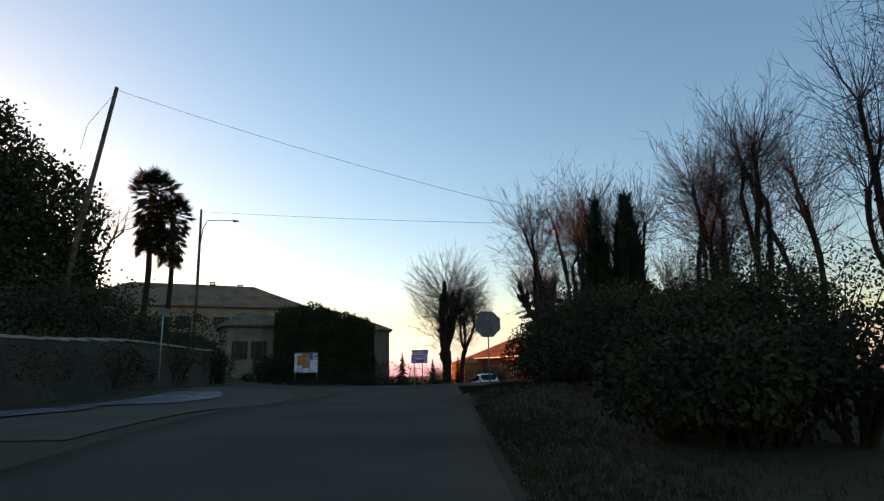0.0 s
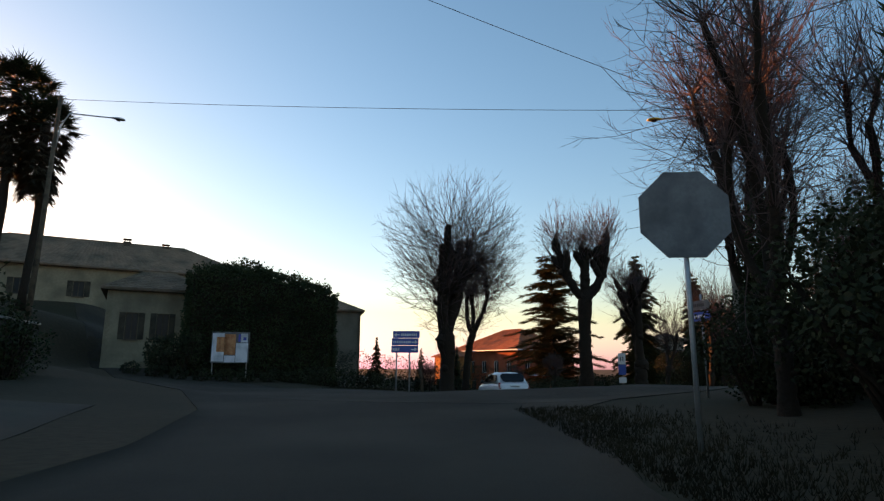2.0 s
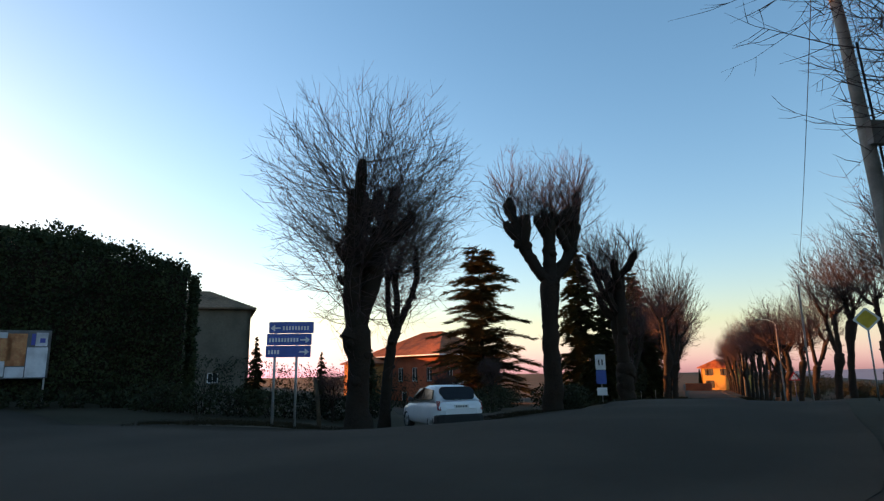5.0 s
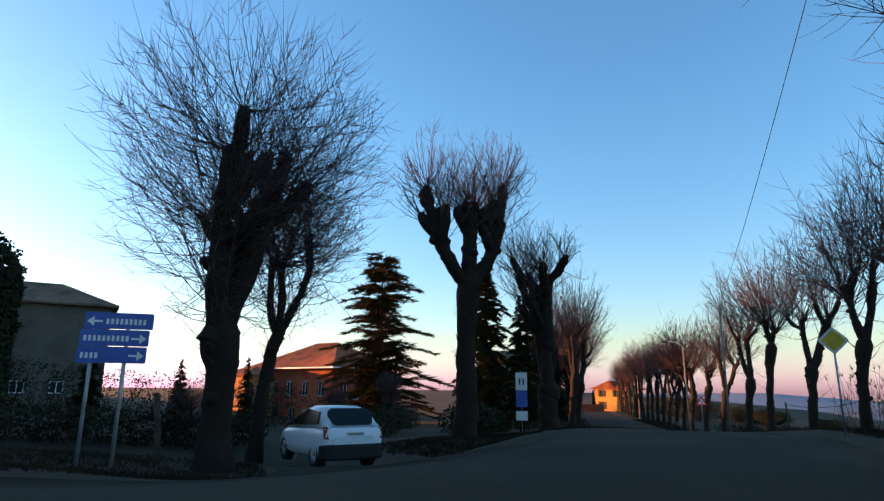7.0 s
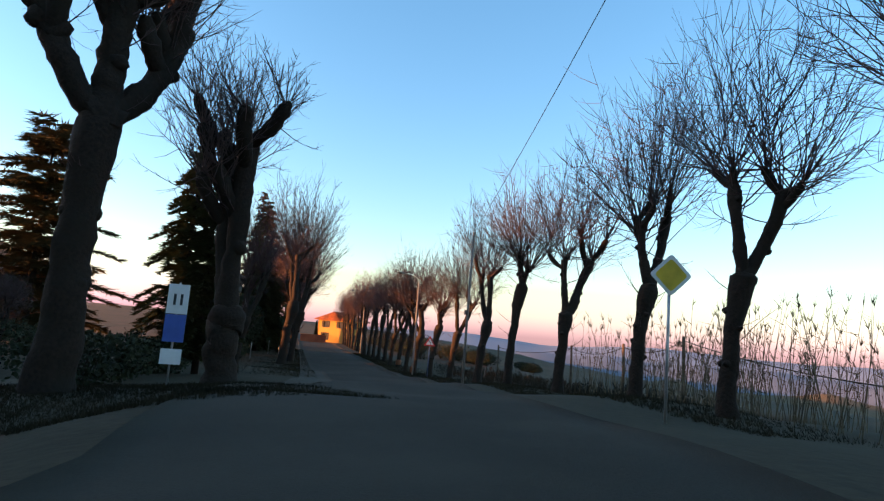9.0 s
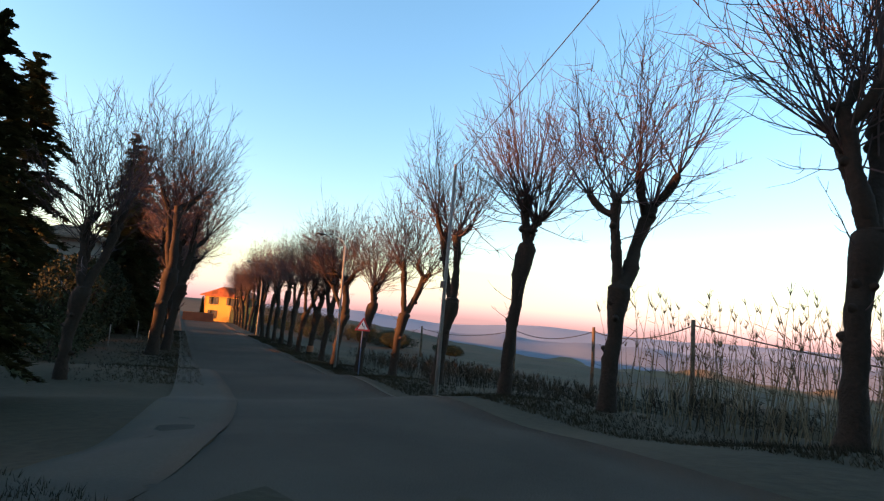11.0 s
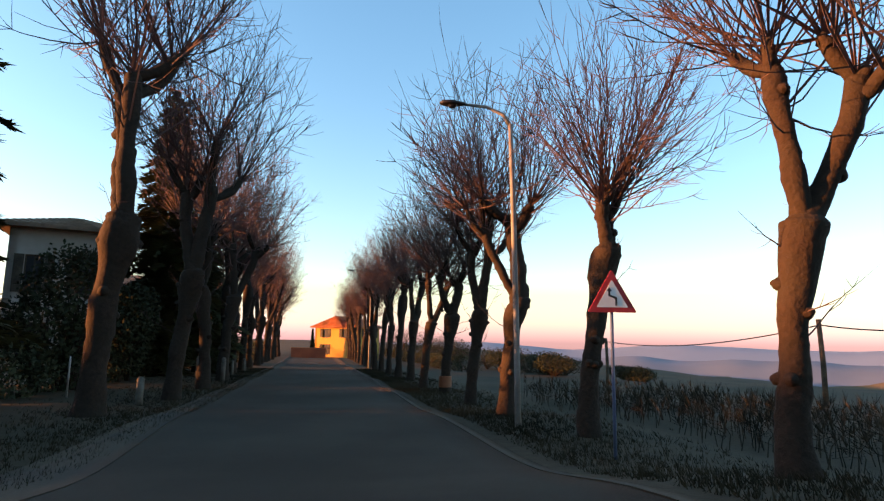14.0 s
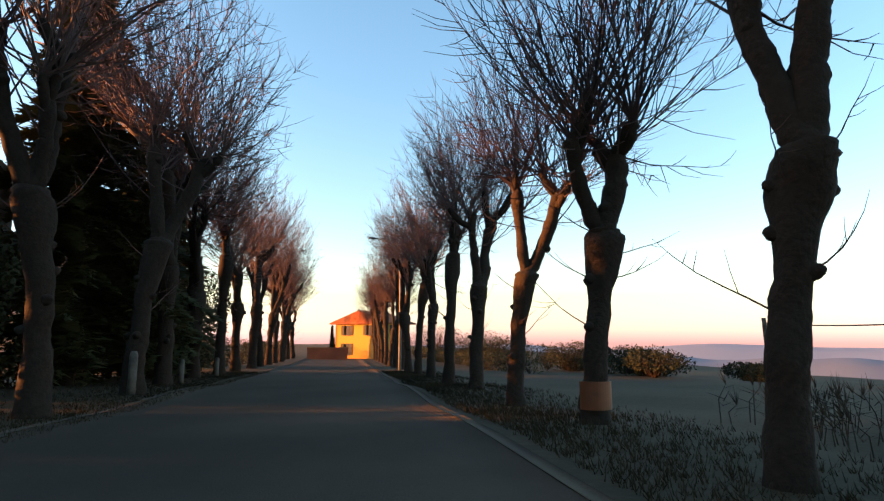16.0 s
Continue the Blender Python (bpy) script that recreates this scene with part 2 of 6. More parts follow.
class Soup:
    """Collects vertices and faces of one mesh."""

    def __init__(self):
        self.v, self.f = [], []

    def tube(self, pts, radii, sides=6, cap=True):
        base = len(self.v)
        for i, p in enumerate(pts):
            a, b = pts[max(i - 1, 0)], pts[min(i + 1, len(pts) - 1)]
            d = (b - a).normalized() if (b - a).length > 1e-9 else Vector((0, 0, 1))
            u = d.cross(Vector((0.31, 0.95, 0.05)))
            if u.length < 1e-3:
                u = d.cross(Vector((1, 0, 0)))
            u.normalize()
            w = d.cross(u)
            for k in range(sides):
                c, s = math.cos(2 * math.pi * k / sides), math.sin(2 * math.pi * k / sides)
                self.v.append(p + (u * c + w * s) * radii[i])
        for i in range(len(pts) - 1):
            for k in range(sides):
                n = (k + 1) % sides
                self.f.append((base + i * sides + k, base + i * sides + n, base + (i + 1) * sides + n, base + (i + 1) * sides + k))
        if cap:
            self.f.append(tuple(base + k for k in reversed(range(sides))))
            top = base + (len(pts) - 1) * sides
            self.f.append(tuple(top + k for k in range(sides)))

    def limb(self, pts, radii, sides=12, rounds=2, rough=0.10, seed=0.0):
        """A tube smoothed along its length, with knobs and hollows in its skin."""
        path = [(p, r) for p, r in zip(pts, radii)]
        for _ in range(rounds):
            out = [path[0]]
            for (p, r), (q, s) in zip(path, path[1:]):
                out += [(p * 0.75 + q * 0.25, r * 0.75 + s * 0.25), (p * 0.25 + q * 0.75, r * 0.25 + s * 0.75)]
            path = out + [path[-1]]
        start = len(self.v)
        self.tube([p for p, r in path], [r for p, r in path], sides)
        for i, (p, r) in enumerate(path):
            for k in range(sides):
                at = start + i * sides + k
                way = self.v[at] - p
                here = self.v[at] / max(r, 0.05)
                self.v[at] = p + way * (1 + rough * (1.4 * noise.noise(here * 0.55 + Vector((seed, 0, 0))) + 0.8 * noise.noise(here * 1.7 + Vector((0, seed, 0)))))

    def box(self, lo, hi, m=None):
        base = len(self.v)
        for z in (lo[2], hi[2]):
            for x, y in ((lo[0], lo[1]), (hi[0], lo[1]), (hi[0], hi[1]), (lo[0], hi[1])):
                v = Vector((x, y, z))
                self.v.append(m @ v if m is not None else v)
        for q in ((3, 2, 1, 0), (4, 5, 6, 7), (0, 1, 5, 4), (1, 2, 6, 5), (2, 3, 7, 6), (3, 0, 4, 7)):
            self.f.append(tuple(base + i for i in q))

    def prism(self, outline, y0, y1):
        """An outline in x, z drawn from y0 to y1."""
        base, n = len(self.v), len(outline)
        for y in (y0, y1):
            for x, z in outline:
                self.v.append(Vector((x, y, z)))
        self.f.append(tuple(base + i for i in range(n)))
        self.f.append(tuple(base + n + i for i in reversed(range(n))))
        for i in range(n):
            j = (i + 1) % n
            self.f.append((base + j, base + i, base + n + i, base + n + j))

    def leaf(self, p, a, b):
        base = len(self.v)
        self.v += [p, p + a * 0.5 + b, p + a, p + a * 0.5 - b]
        self.f.append((base, base + 1, base + 2, base + 3))

    def blade(self, p, d, width):
        base = len(self.v)
        side = d.cross(Vector((0.3, 0.5, 0.8))).normalized() * width
        self.v += [p - side, p + side, p + d]
        self.f.append((base, base + 1, base + 2))

    def done(self, name, mat, smooth=False):
        return mesh(name, self.v, self.f, mat, smooth)


def rand_dir(rng, up=0.0):
    v = Vector((rng.gauss(0, 1), rng.gauss(0, 1), rng.gauss(0, 1) + up))
    return v.normalized()


# ---- the lie of the land ----
AVE = Vector((26.75, 60.76, 0))
ALONG, LEFT = Vector((0.5299, 0.8480, 0)), Vector((-0.8480, 0.5299, 0))


def av(s, l, z=0.0):
    """A place by metres along the avenue's lime row and metres to its left."""
    p = AVE + ALONG * s + LEFT * l
    return Vector((p.x, p.y, z))


def slope(s):
    return float(np.interp(s, [-22, -13.5, -9.3, -6.4, -3.3, 0.5, 4.4, 8.2, 12, 15.5, 19, 24, 45, 70, 100, 150], [0.6, 0.66, 0.37, 0.05, -0.20, -0.28, -0.54, -0.92, -1.11, -1.34, -1.56, -1.67, -1.95, -2.3, -2.4, -2.1]))


ROAD_SPOTS = [(0, -40, -1.6), (0.1, 0, -0.02), (-6, 0, 0.05), (0, 6.7, 0.04), (-0.7, 12.6, 0.22), (-1.1, 17.3, 0.31), (-1.4, 21.2, 0.26), (-1.4, 24.4, 0.28), (-1.5, 27.4, 0.28), (-1.3, 29.4, 0.42), (-0.5, 35.9, 0.44), (0.2, 38.5, 0.55), (1.8, 40.8, 0.56), (3.2, 43, 0.6), (5.0, 44.8, 0.64), (7.5, 49.0, 0.66), (11.0, 54.0, 0.66), (12.0, 55.2, 0.6), (14.5, 57.5, 0.38), (16.6, 59.5, 0.07), (0.2, 57, -0.5), (8.5, 59, -0.10), (-2.4, 56, 0.0), (3.4, 55.5, -0.38), (4.2, 60, -0.95)]
LAND_SPOTS = [(-5, 50, 0.45), (-12, 59, 0.5), (-9, 67, 0.1), (-14, 64, 0.8), (-21, 64, 1.4), (-35, 68, 6.0), (-24, 48, 1.9), (-15, 30, 0.9), (-18, 42, 1.0), (-9, 15, 0.5), (-30, 20, 4.5), (15, 65.5, -0.4), (10, 75, -1.6), (10, 110, -2.8), (22, 95, -1.8), (-10, 97, 0.2), (-40, 85, 8.0), (-60, 70, 9.0), (-26, 94, 0.6), (3, 20, 0.9), (9, 24, 1.2), (14, 34, 0.9), (14, 47.5, 0.7), (22, 30, 0.2), (40, 40, -3.0), (30, 10, -1)]
# unseen western rise, added to keep the low sun off road and bushes
SHADE_HILL_SPOTS = [(-49, 76, 6.5), (-56, 73, 8.0), (-76, 80, 22), (-96, 95, 28), (-90, 60, 24), (-62, 115, 9.0), (-80, 130, 12), (-40, 125, 4.5), (-60, 150, 9.0), (-95, 175, 9), (-40, 170, 0)]
SPOTS = ROAD_SPOTS + LAND_SPOTS + SHADE_HILL_SPOTS
for s in list(range(-10, 56, 10)) + list(range(55, 141, 5)):
    for l, dz in ((0.5, 0.06), (5, 0.0), (11.5, 0.1), (22, -0.1), (-5, -0.4), (-14, -2.4 if s < 18 else -0.5), (-30, -6.5 if s < 18 else -1.1), (-50, -12 if s < 18 else -2.2)):
        p = av(s, l)
        if s > 3 or l < 3:
            SPOTS.append((p.x, p.y, slope(s) + dz))
SPOT_XY = np.array([q[:2] for q in SPOTS], float)
SPOT_Z = np.array([q[2] for q in SPOTS], float)


def lie(xy):
    """Ground heights for an array of places."""
    xy = np.asarray(xy, float).reshape(-1, 2)
    d2 = ((xy[:, None, :] - SPOT_XY[None]) ** 2).sum(-1) + 2.0
    w = d2 ** -2.0
    z = (w * SPOT_Z).sum(1) / w.sum(1)
    rel = xy - np.array(AVE[:2])
    l = rel @ np.array(LEFT[:2])
    r = np.hypot(xy[:, 0] - 15, xy[:, 1] - 50)
    far = np.clip((r - 120) / 500, 0, 1)
    right = np.clip((-l - np.interp(rel @ np.array(ALONG[:2]), [5, 30], [25, 55])) / 150, 0, 1)
    valley = -75.0 * right * right * (3 - 2 * right)
    return z * (1 - far * 0.8) + valley + np.sin(xy[:, 0] * 0.21) * np.cos(xy[:, 1] * 0.17) * 0.04


def g(x, y):
    return float(lie([(x, y)])[0])


def axis(lo, hi, step, reach):
    mid = list(np.arange(lo, hi + 0.01, step))
    grow, d = [], step
    p = hi
    while p < reach:
        d *= 1.35
        p += d
        grow.append(p)
    back, d, p = [], step, lo
    while p > -reach:
        d *= 1.35
        p -= d
        back.append(p)
    return np.array(back[::-1] + mid + grow)


def build_ground():
    xs, ys = axis(-40, 75, 1.25, 4200), axis(-15, 150, 1.25, 4200)
    gx, gy = np.meshgrid(xs, ys)
    z = lie(np.stack([gx.ravel(), gy.ravel()], -1))
    verts = np.stack([gx.ravel(), gy.ravel(), z], -1).tolist()
    nx = len(xs)
    faces = [(j * nx + i, j * nx + i + 1, (j + 1) * nx + i + 1, (j + 1) * nx + i) for j in range(len(ys) - 1) for i in range(nx - 1)]
    return thing("ground", "dull winter turf and bare verge falling to a valley", "ground", kind="structure", data=mesh("ground", verts, faces, GROUND, True))


build_ground()


def resample(points, n):
    pts = [Vector((p[0], p[1], 0)) for p in points]
    run = [0.0]
    for a, b in zip(pts, pts[1:]):
        run.append(run[-1] + (b - a).length)
    want = np.linspace(0, run[-1], n)
    return np.stack([np.interp(want, run, [p.x for p in pts]), np.interp(want, run, [p.y for p in pts])], -1)


def strip(name, left, right, lift, mat, n=160, across=7, label="", category="road", edge=0.0):
    a, b = resample(left, n), resample(right, n)
    rows = [a + (b - a) * k / (across - 1) for k in range(across)]
    xy = np.stack(rows, 1).reshape(-1, 2)
    z = lie(xy) + lift
    verts = np.concatenate([xy, z[:, None]], 1).tolist()
    faces = [(i * across + k, i * across + k + 1, (i + 1) * across + k + 1, (i + 1) * across + k) for i in range(n - 1) for k in range(across - 1)]
    base = len(verts)
    for k in (0, across - 1):
        start = len(verts)
        for i in range(n):
            v = verts[i * across + k]
            verts.append([v[0], v[1], v[2] - 0.12])
        for i in range(n - 1):
            q = (i * across + k, (i + 1) * across + k, start + i + 1, start + i)
            faces.append(q if k else q[::-1])
    return thing(name, label, category, kind="structure", data=mesh(name, verts, faces, mat, True))


def smooth_line(points, rounds=2):
    pts = [Vector((p[0], p[1], 0)) for p in points]
    for _ in range(rounds):
        out = [pts[0]]
        for a, b in zip(pts, pts[1:]):
            out += [a * 0.75 + b * 0.25, a * 0.25 + b * 0.75]
        pts = out + [pts[-1]]
    return pts


FAR_EDGE = smooth_line([(-62, 134), (-12.2, 58.8), (-6.5, 51.5), (-2, 49.0), (2.5, 49.2), av(-19, 11.6), av(-13, 11.6), av(-8, 10.9), av(-4, 10.0), av(2, 9.3), av(12, 9.0), av(60, 9.0), av(150, 9.0)])
NEAR_EDGE = smooth_line([(-68, 130), (-18, 55.5), (-11.5, 46), (-7, 41), (-2, 38), (2.4, 37.0), (6, 40.2), (10.2, 45.0), av(-15.5, 4.4), av(-7, 3.9), av(0, 2.9), av(10, 2.3), av(24, 2.2), av(60, 1.9), av(150, 1.8)])
strip("road", FAR_EDGE, NEAR_EDGE, 0.024, ASPHALT, 260, 9, "worn grey asphalt road with crumbled edges")
strip("road", [(-5.4, -45), (-5.4, 30), (-6.6, 36), (-10.5, 45)], [(0.75, -45), (0.75, 27), (2.0, 35), (4.6, 39.2)], 0.020, ASPHALT, 120, 9, "worn grey asphalt side road rising to the junction")
strip("road", [(1.5, 48.6), (1.4, 53), (2.2, 58), (4, 66), (5, 100)], [(6.0, 50.0), (5.6, 54), (6.2, 58), (8.5, 66), (10, 100)], 0.012, ASPHALT, 80, 5, "narrow asphalt lane past the parked car")


# ---- trees ----
def shoots(soup, rng, start, way, length, r, subs, bend=0.35, sides=3, seg=6):
    """One whip-like shoot that turns up towards the light, with side twigs."""
    pts, d, p = [start.copy()], way.normalized(), start.copy()
    step = length / (seg - 1)
    for i in range(seg - 1):
        d = (d + Vector((0, 0, bend / (seg - 1) * 1.6)) + rand_dir(rng) * 0.17).normalized()
        p = p + d * step
        pts.append(p.copy())
    soup.tube(pts, [r * (1 - 0.86 * i / (seg - 1)) for i in range(seg)], sides, False)
    for _ in range(subs):
        f = rng.uniform(0.25, 0.92)
        i = min(int(f * (seg - 1)), seg - 2)
        q = pts[i].lerp(pts[i + 1], f * (seg - 1) - i)
        axis_way = (pts[i + 1] - pts[i]).normalized()
        side = (axis_way * 0.75 + rand_dir(rng, 0.15) * 0.75).normalized()
        ln = length * rng.uniform(0.16, 0.42) * (1.15 - f * 0.6)
        mid = q + side * ln * 0.5
        end = mid + (side + Vector((0, 0, 0.25)) + rand_dir(rng) * 0.12).normalized() * ln * 0.5
        soup.tube([q, mid, end], [r * 0.44, r * 0.32, r * 0.15], 3, False)


def pollard(seed, trunk_r, fork, limbs, shoot_n, shoot_len, subs=5, lean=(0, 0), spread=1.05, shoot_r=0.02, low=0.4, first=4, bushy=0.0, mid=0.7, lift=0.16, fists=2, wobble=0.18, head=0.2, arch=0.35, dome=None):
    """Meshes of a pollarded lime: a knobbly trunk with limbs, and its crown of shoots. limbs: (turn, tilt, length, radius).
    dome: the crown's half width, and how far it rises over the limbs' ends, where its shoots end on a rounded outline."""
    rng = random.Random(seed)
    wood, crown = Soup(), Soup()
    pts, radii, n = [], [], 9
    for i in range(n):
        f = i / (n - 1)
        wob = Vector((rng.uniform(-1, 1), rng.uniform(-1, 1), 0)) * trunk_r * 0.22 * (0.2 + f)
        pts.append(Vector((lean[0] * f * f, lean[1] * f * f, fork * f - 0.25 * (i == 0))) + wob)
        flare = 1.35 if i == 0 else (1.12 if i == 1 else 1.0)
        radii.append(trunk_r * flare * (1.0 - 0.22 * f + (0.05 + 0.16 * head if i == n - 3 else 0.14 + 0.42 * head if i == n - 2 else 0.16 + 0.50 * head if i == n - 1 else 0)) * rng.uniform(0.94, 1.08))
    wood.limb(pts + [pts[-1] + Vector((0, 0, trunk_r * 0.5)), pts[-1] + Vector((0, 0, trunk_r * 0.75))], radii + [radii[-1] * 0.72, radii[-1] * 0.25], 18, 2, 0.16, seed)
    for _ in range(5):
        i = rng.randrange(3, n - 1)
        out = Vector((rng.uniform(-1, 1), rng.uniform(-1, 1), 0.1)).normalized()
        c = pts[i] + out * radii[i] * 0.8
        wood.limb([c - out * 0.15, c + out * 0.04, c + out * 0.10, c + out * 0.13], [trunk_r * 0.55, trunk_r * 0.45, trunk_r * 0.28, trunk_r * 0.1], 9, 1, 0.2, seed)
    top, ends = pts[-1], []
    for turn, tilt, length, r in limbs:
        a = radians(turn)
        d = Vector((math.cos(a) * math.sin(radians(tilt)), math.sin(a) * math.sin(radians(tilt)), math.cos(radians(tilt))))
        lp, lr, p, seg = [top - d * trunk_r * 0.9], [r * 1.25], top - Vector((0, 0, trunk_r * 0.3)), 7
        for i in range(seg):
            d = (d + Vector((0, 0, lift)) + rand_dir(rng) * wobble).normalized()
            p = p + d * length / seg
            lp.append(p.copy())
            lr.append(r * (1.0 - 0.30 * i / seg) * rng.uniform(0.86, 1.16) * (1.22 if i >= seg - 2 else 1.0))
        wood.limb(lp, lr, 12, 2, 0.16, seed + turn)
        ends.append((lp, lr, d))
        for k in range(fists):
            way = (d + rand_dir(rng, 0.2) * 0.95).normalized()
            root, ln = lp[-1 - k % (2 if fists < 4 else 4)], length * rng.uniform(0.22, 0.38)
            fp = [root - way * r * 0.5, root + way * ln * 0.35, root + (way + Vector((0, 0, 0.15))) * ln * 0.7, root + (way + Vector((0, 0, 0.35))) * ln]
            fr = [r * 0.62, r * 0.58, r * 0.66, r * 0.60]
            wood.limb(fp + [fp[-1] + way * r * 0.4], fr + [r * 0.2], 10, 2, 0.22, seed + k)
            ends.append((fp, fr, way))
        for _ in range(2):
            i = rng.randrange(3, seg + 1)
            way = rand_dir(rng, 0.6)
            c = lp[i]
            wood.limb([c, c + way * r * 0.8, c + way * r * 1.25, c + way * r * 1.4], [r * 0.72, r * 0.66, r * 0.46, r * 0.12], 8, 1, 0.25, seed)
    if dome:
        tips = [lp[-1] for lp, _, _ in ends]
        hub = sum(tips, Vector()) / len(tips)
        crest, foot = max(q.z for q in tips) + dome[1], top.z - 0.5
        hub.z, tall = (crest + foot) / 2, (crest - foot) / 2
        squash = Vector((1 / dome[0], 1 / dome[0], 1 / tall))
    for lp, lr, d in ends:
        count = int(shoot_n / len(ends))
        for k in range(count):
            f = rng.random()
            i = len(lp) - 1 if f > low else rng.randrange(min(first, len(lp) - 2), len(lp))
            out = rand_dir(rng)
            out.z *= 0.35
            way = (d * 0.35 + out.normalized() * spread * rng.uniform(0.2, 1.1) + Vector((0, 0, 0.50))).normalized()
            if bushy and rng.random() < bushy:
                way = (out.normalized() + Vector((0, 0, rng.uniform(-0.35, 0.65)))).normalized()
            start = lp[i] + way * lr[i] * 0.5
            reach = shoot_len * rng.uniform(0.45, 1.0) * (1.0 if i > len(lp) - 4 else mid)
            if dome:
                o, w = (start - hub) * squash, (way + Vector((0, 0, arch * 0.4))).normalized() * squash
                room = (-o.dot(w) + math.sqrt(max(0.0, o.dot(w) ** 2 - w.dot(w) * (o.dot(o) - 1)))) / w.dot(w)
                reach = max(0.35, min(reach, room * rng.uniform(0.86, 1.02)))
            shoots(crown, rng, start, way, reach, shoot_r * rng.uniform(0.7, 1.15), subs, arch)
    for k in range(int(shoot_n * 0.04)):
        i = rng.randrange(4, n)
        out = Vector((rng.uniform(-1, 1), rng.uniform(-1, 1), 0.3)).normalized()
        shoots(crown, rng, pts[i] + out * radii[i] * 0.7, out, shoot_len * rng.uniform(0.10, 0.26), shoot_r * 0.6, 3)
    return wood.done("lime_trunk", BARK, True), crown.done("lime_crown", TWIG)


def tree(name, label, meshes, at, turn=0.0, size=1.0, group="", category="tree"):
    ob = thing(name, label, category, at, turn, group)
    ob.scale = (size,) * 3
    part("trunk", meshes[0], ob)
    part("crown", meshes[1], ob)
    return ob


# azimuths of the limbs: 139 leans to the road, -41 away from it
SHOOTS = dict(subs=8, spread=1.0, shoot_r=0.021, low=0.40, first=4, bushy=0.14, mid=0.8, fists=2, wobble=0.14, head=1.0, dome=(3.0, 5.0))
ROW = [
    pollard(11, 0.20, 3.4, [(139, 16, 2.2, 0.15), (-41, 18, 2.4, 0.16), (120, 34, 1.5, 0.12)], 125, 5.7, lean=(0.26, -0.22), **SHOOTS),
    pollard(12, 0.21, 3.1, [(135, 12, 2.3, 0.15), (-45, 46, 2.6, 0.19)], 120, 5.9, lean=(0.22, -0.18), lift=0.26, **SHOOTS),
    pollard(13, 0.20, 4.9, [(139, 8, 1.1, 0.18), (-60, 26, 0.8, 0.12)], 125, 5.7, lean=(0.34, -0.22), **SHOOTS),
    pollard(14, 0.23, 3.5, [(104, 32, 2.7, 0.16), (-76, 11, 2.8, 0.17)], 125, 5.7, lean=(0.16, -0.34), **SHOOTS),
    pollard(15, 0.20, 3.1, [(139, 12, 2.2, 0.15), (-35, 36, 2.1, 0.16)], 115, 5.7, lean=(0.22, -0.20), lift=0.26, **SHOOTS),
    pollard(16, 0.20, 3.8, [(150, 12, 1.0, 0.14), (-20, 22, 0.9, 0.13)], 110, 5.5, lean=(0.42, -0.3), **SHOOTS),
    pollard(17, 0.21, 3.0, [(125, 34, 2.4, 0.13), (-55, 5, 2.3, 0.22)], 120, 5.5, lean=(0.2, -0.24), lift=0.10, **SHOOTS),
    pollard(18, 0.20, 3.1, [(112, 32, 2.2, 0.15), (-68, 8, 2.3, 0.17)], 120, 5.5, lean=(0.16, -0.34), **SHOOTS),
    pollard(19, 0.20, 3.0, [(140, 34, 1.7, 0.14), (-40, 8, 1.4, 0.20)], 125, 5.5, lean=(0.2, -0.2), **SHOOTS),
]
ROW_S = [(-11.3, 0.4), (-6.3, -0.4), (0.1, -0.8), (4.1, -0.1), (10.8, -0.7), (14.4, 0.0), (19.4, 0.2), (23.6, 0.5), (27.6, 0.4), (32.0, 0.3), (36.2, 0.4)] + [(40.8 + 4.7 * k, 0.3) for k in range(13)]
ROW_KIND = [4, 0, 1, 2, 3, 4, 5, 6, 7, 8, 4]
rng = random.Random(5)
for i, (s, l) in enumerate(ROW_S):
    p = av(s, l)
    near = i < len(ROW_KIND)
    kind = ROW_KIND[i] if near else rng.randrange(9)
    if i == 9:
        BAND_AT = p
    tree("lime_tree", "bare pollarded lime with a knobbly trunk on the verge", ROW[kind], (p.x, p.y, g(p.x, p.y) - 0.05), rng.uniform(-12, 12) if near else rng.uniform(0, 360), rng.uniform(0.97, 1.04), "avenue limes")
LEFT_S = [(23.8, 10.4), (29.4, 9.8), (34.9, 9.9), (40.2, 10.0)] + [(45.4 + 5.2 * k, 10.6) for k in range(12)]
for i, (s, l) in enumerate(LEFT_S):
    p = av(s, l + rng.uniform(-0.15, 0.15))
    tree("lime_tree", "bare pollarded lime with a knobbly trunk on the verge", ROW[(3, 7, 0, 4, 1, 6, 2, 8)[i % 8]], (p.x, p.y, g(p.x, p.y) - 0.05), rng.uniform(0, 360), rng.uniform(1.24, 1.36), "avenue limes")

BIG = pollard(31, 0.50, 3.9, [(178, 9, 4.7, 0.34), (2, 20, 4.3, 0.38), (80, 6, 3.2, 0.24)], 430, 8.0, 10, spread=1.9, shoot_r=0.020, low=0.88, first=1, bushy=0.82, mid=1.0, lift=0.06, fists=5, wobble=0.12, head=0.15, arch=0.40, dome=(5.0, 4.7))
tree("lime_tree", "large old pollarded lime with two thick stems beside the blue signs", BIG, (0.25, 57, g(0.25, 57) - 0.05), 8, 1.0)
SLIM = pollard(32, 0.20, 3.6, [(30, 20, 2.6, 0.12), (160, 24, 2.4, 0.11), (280, 28, 2.4, 0.11), (90, 8, 3.0, 0.11)], 300, 5.5, 9, spread=1.3, shoot_r=0.018, low=0.88, first=1, bushy=0.6, arch=0.45, lean=(0.35, 0), dome=(2.8, 2.3))
tree("lime_tree", "slender bare tree with a round crown behind the old lime", SLIM, (1.7, 61.5, g(1.7, 61.5) - 0.05), 0, 1.25)
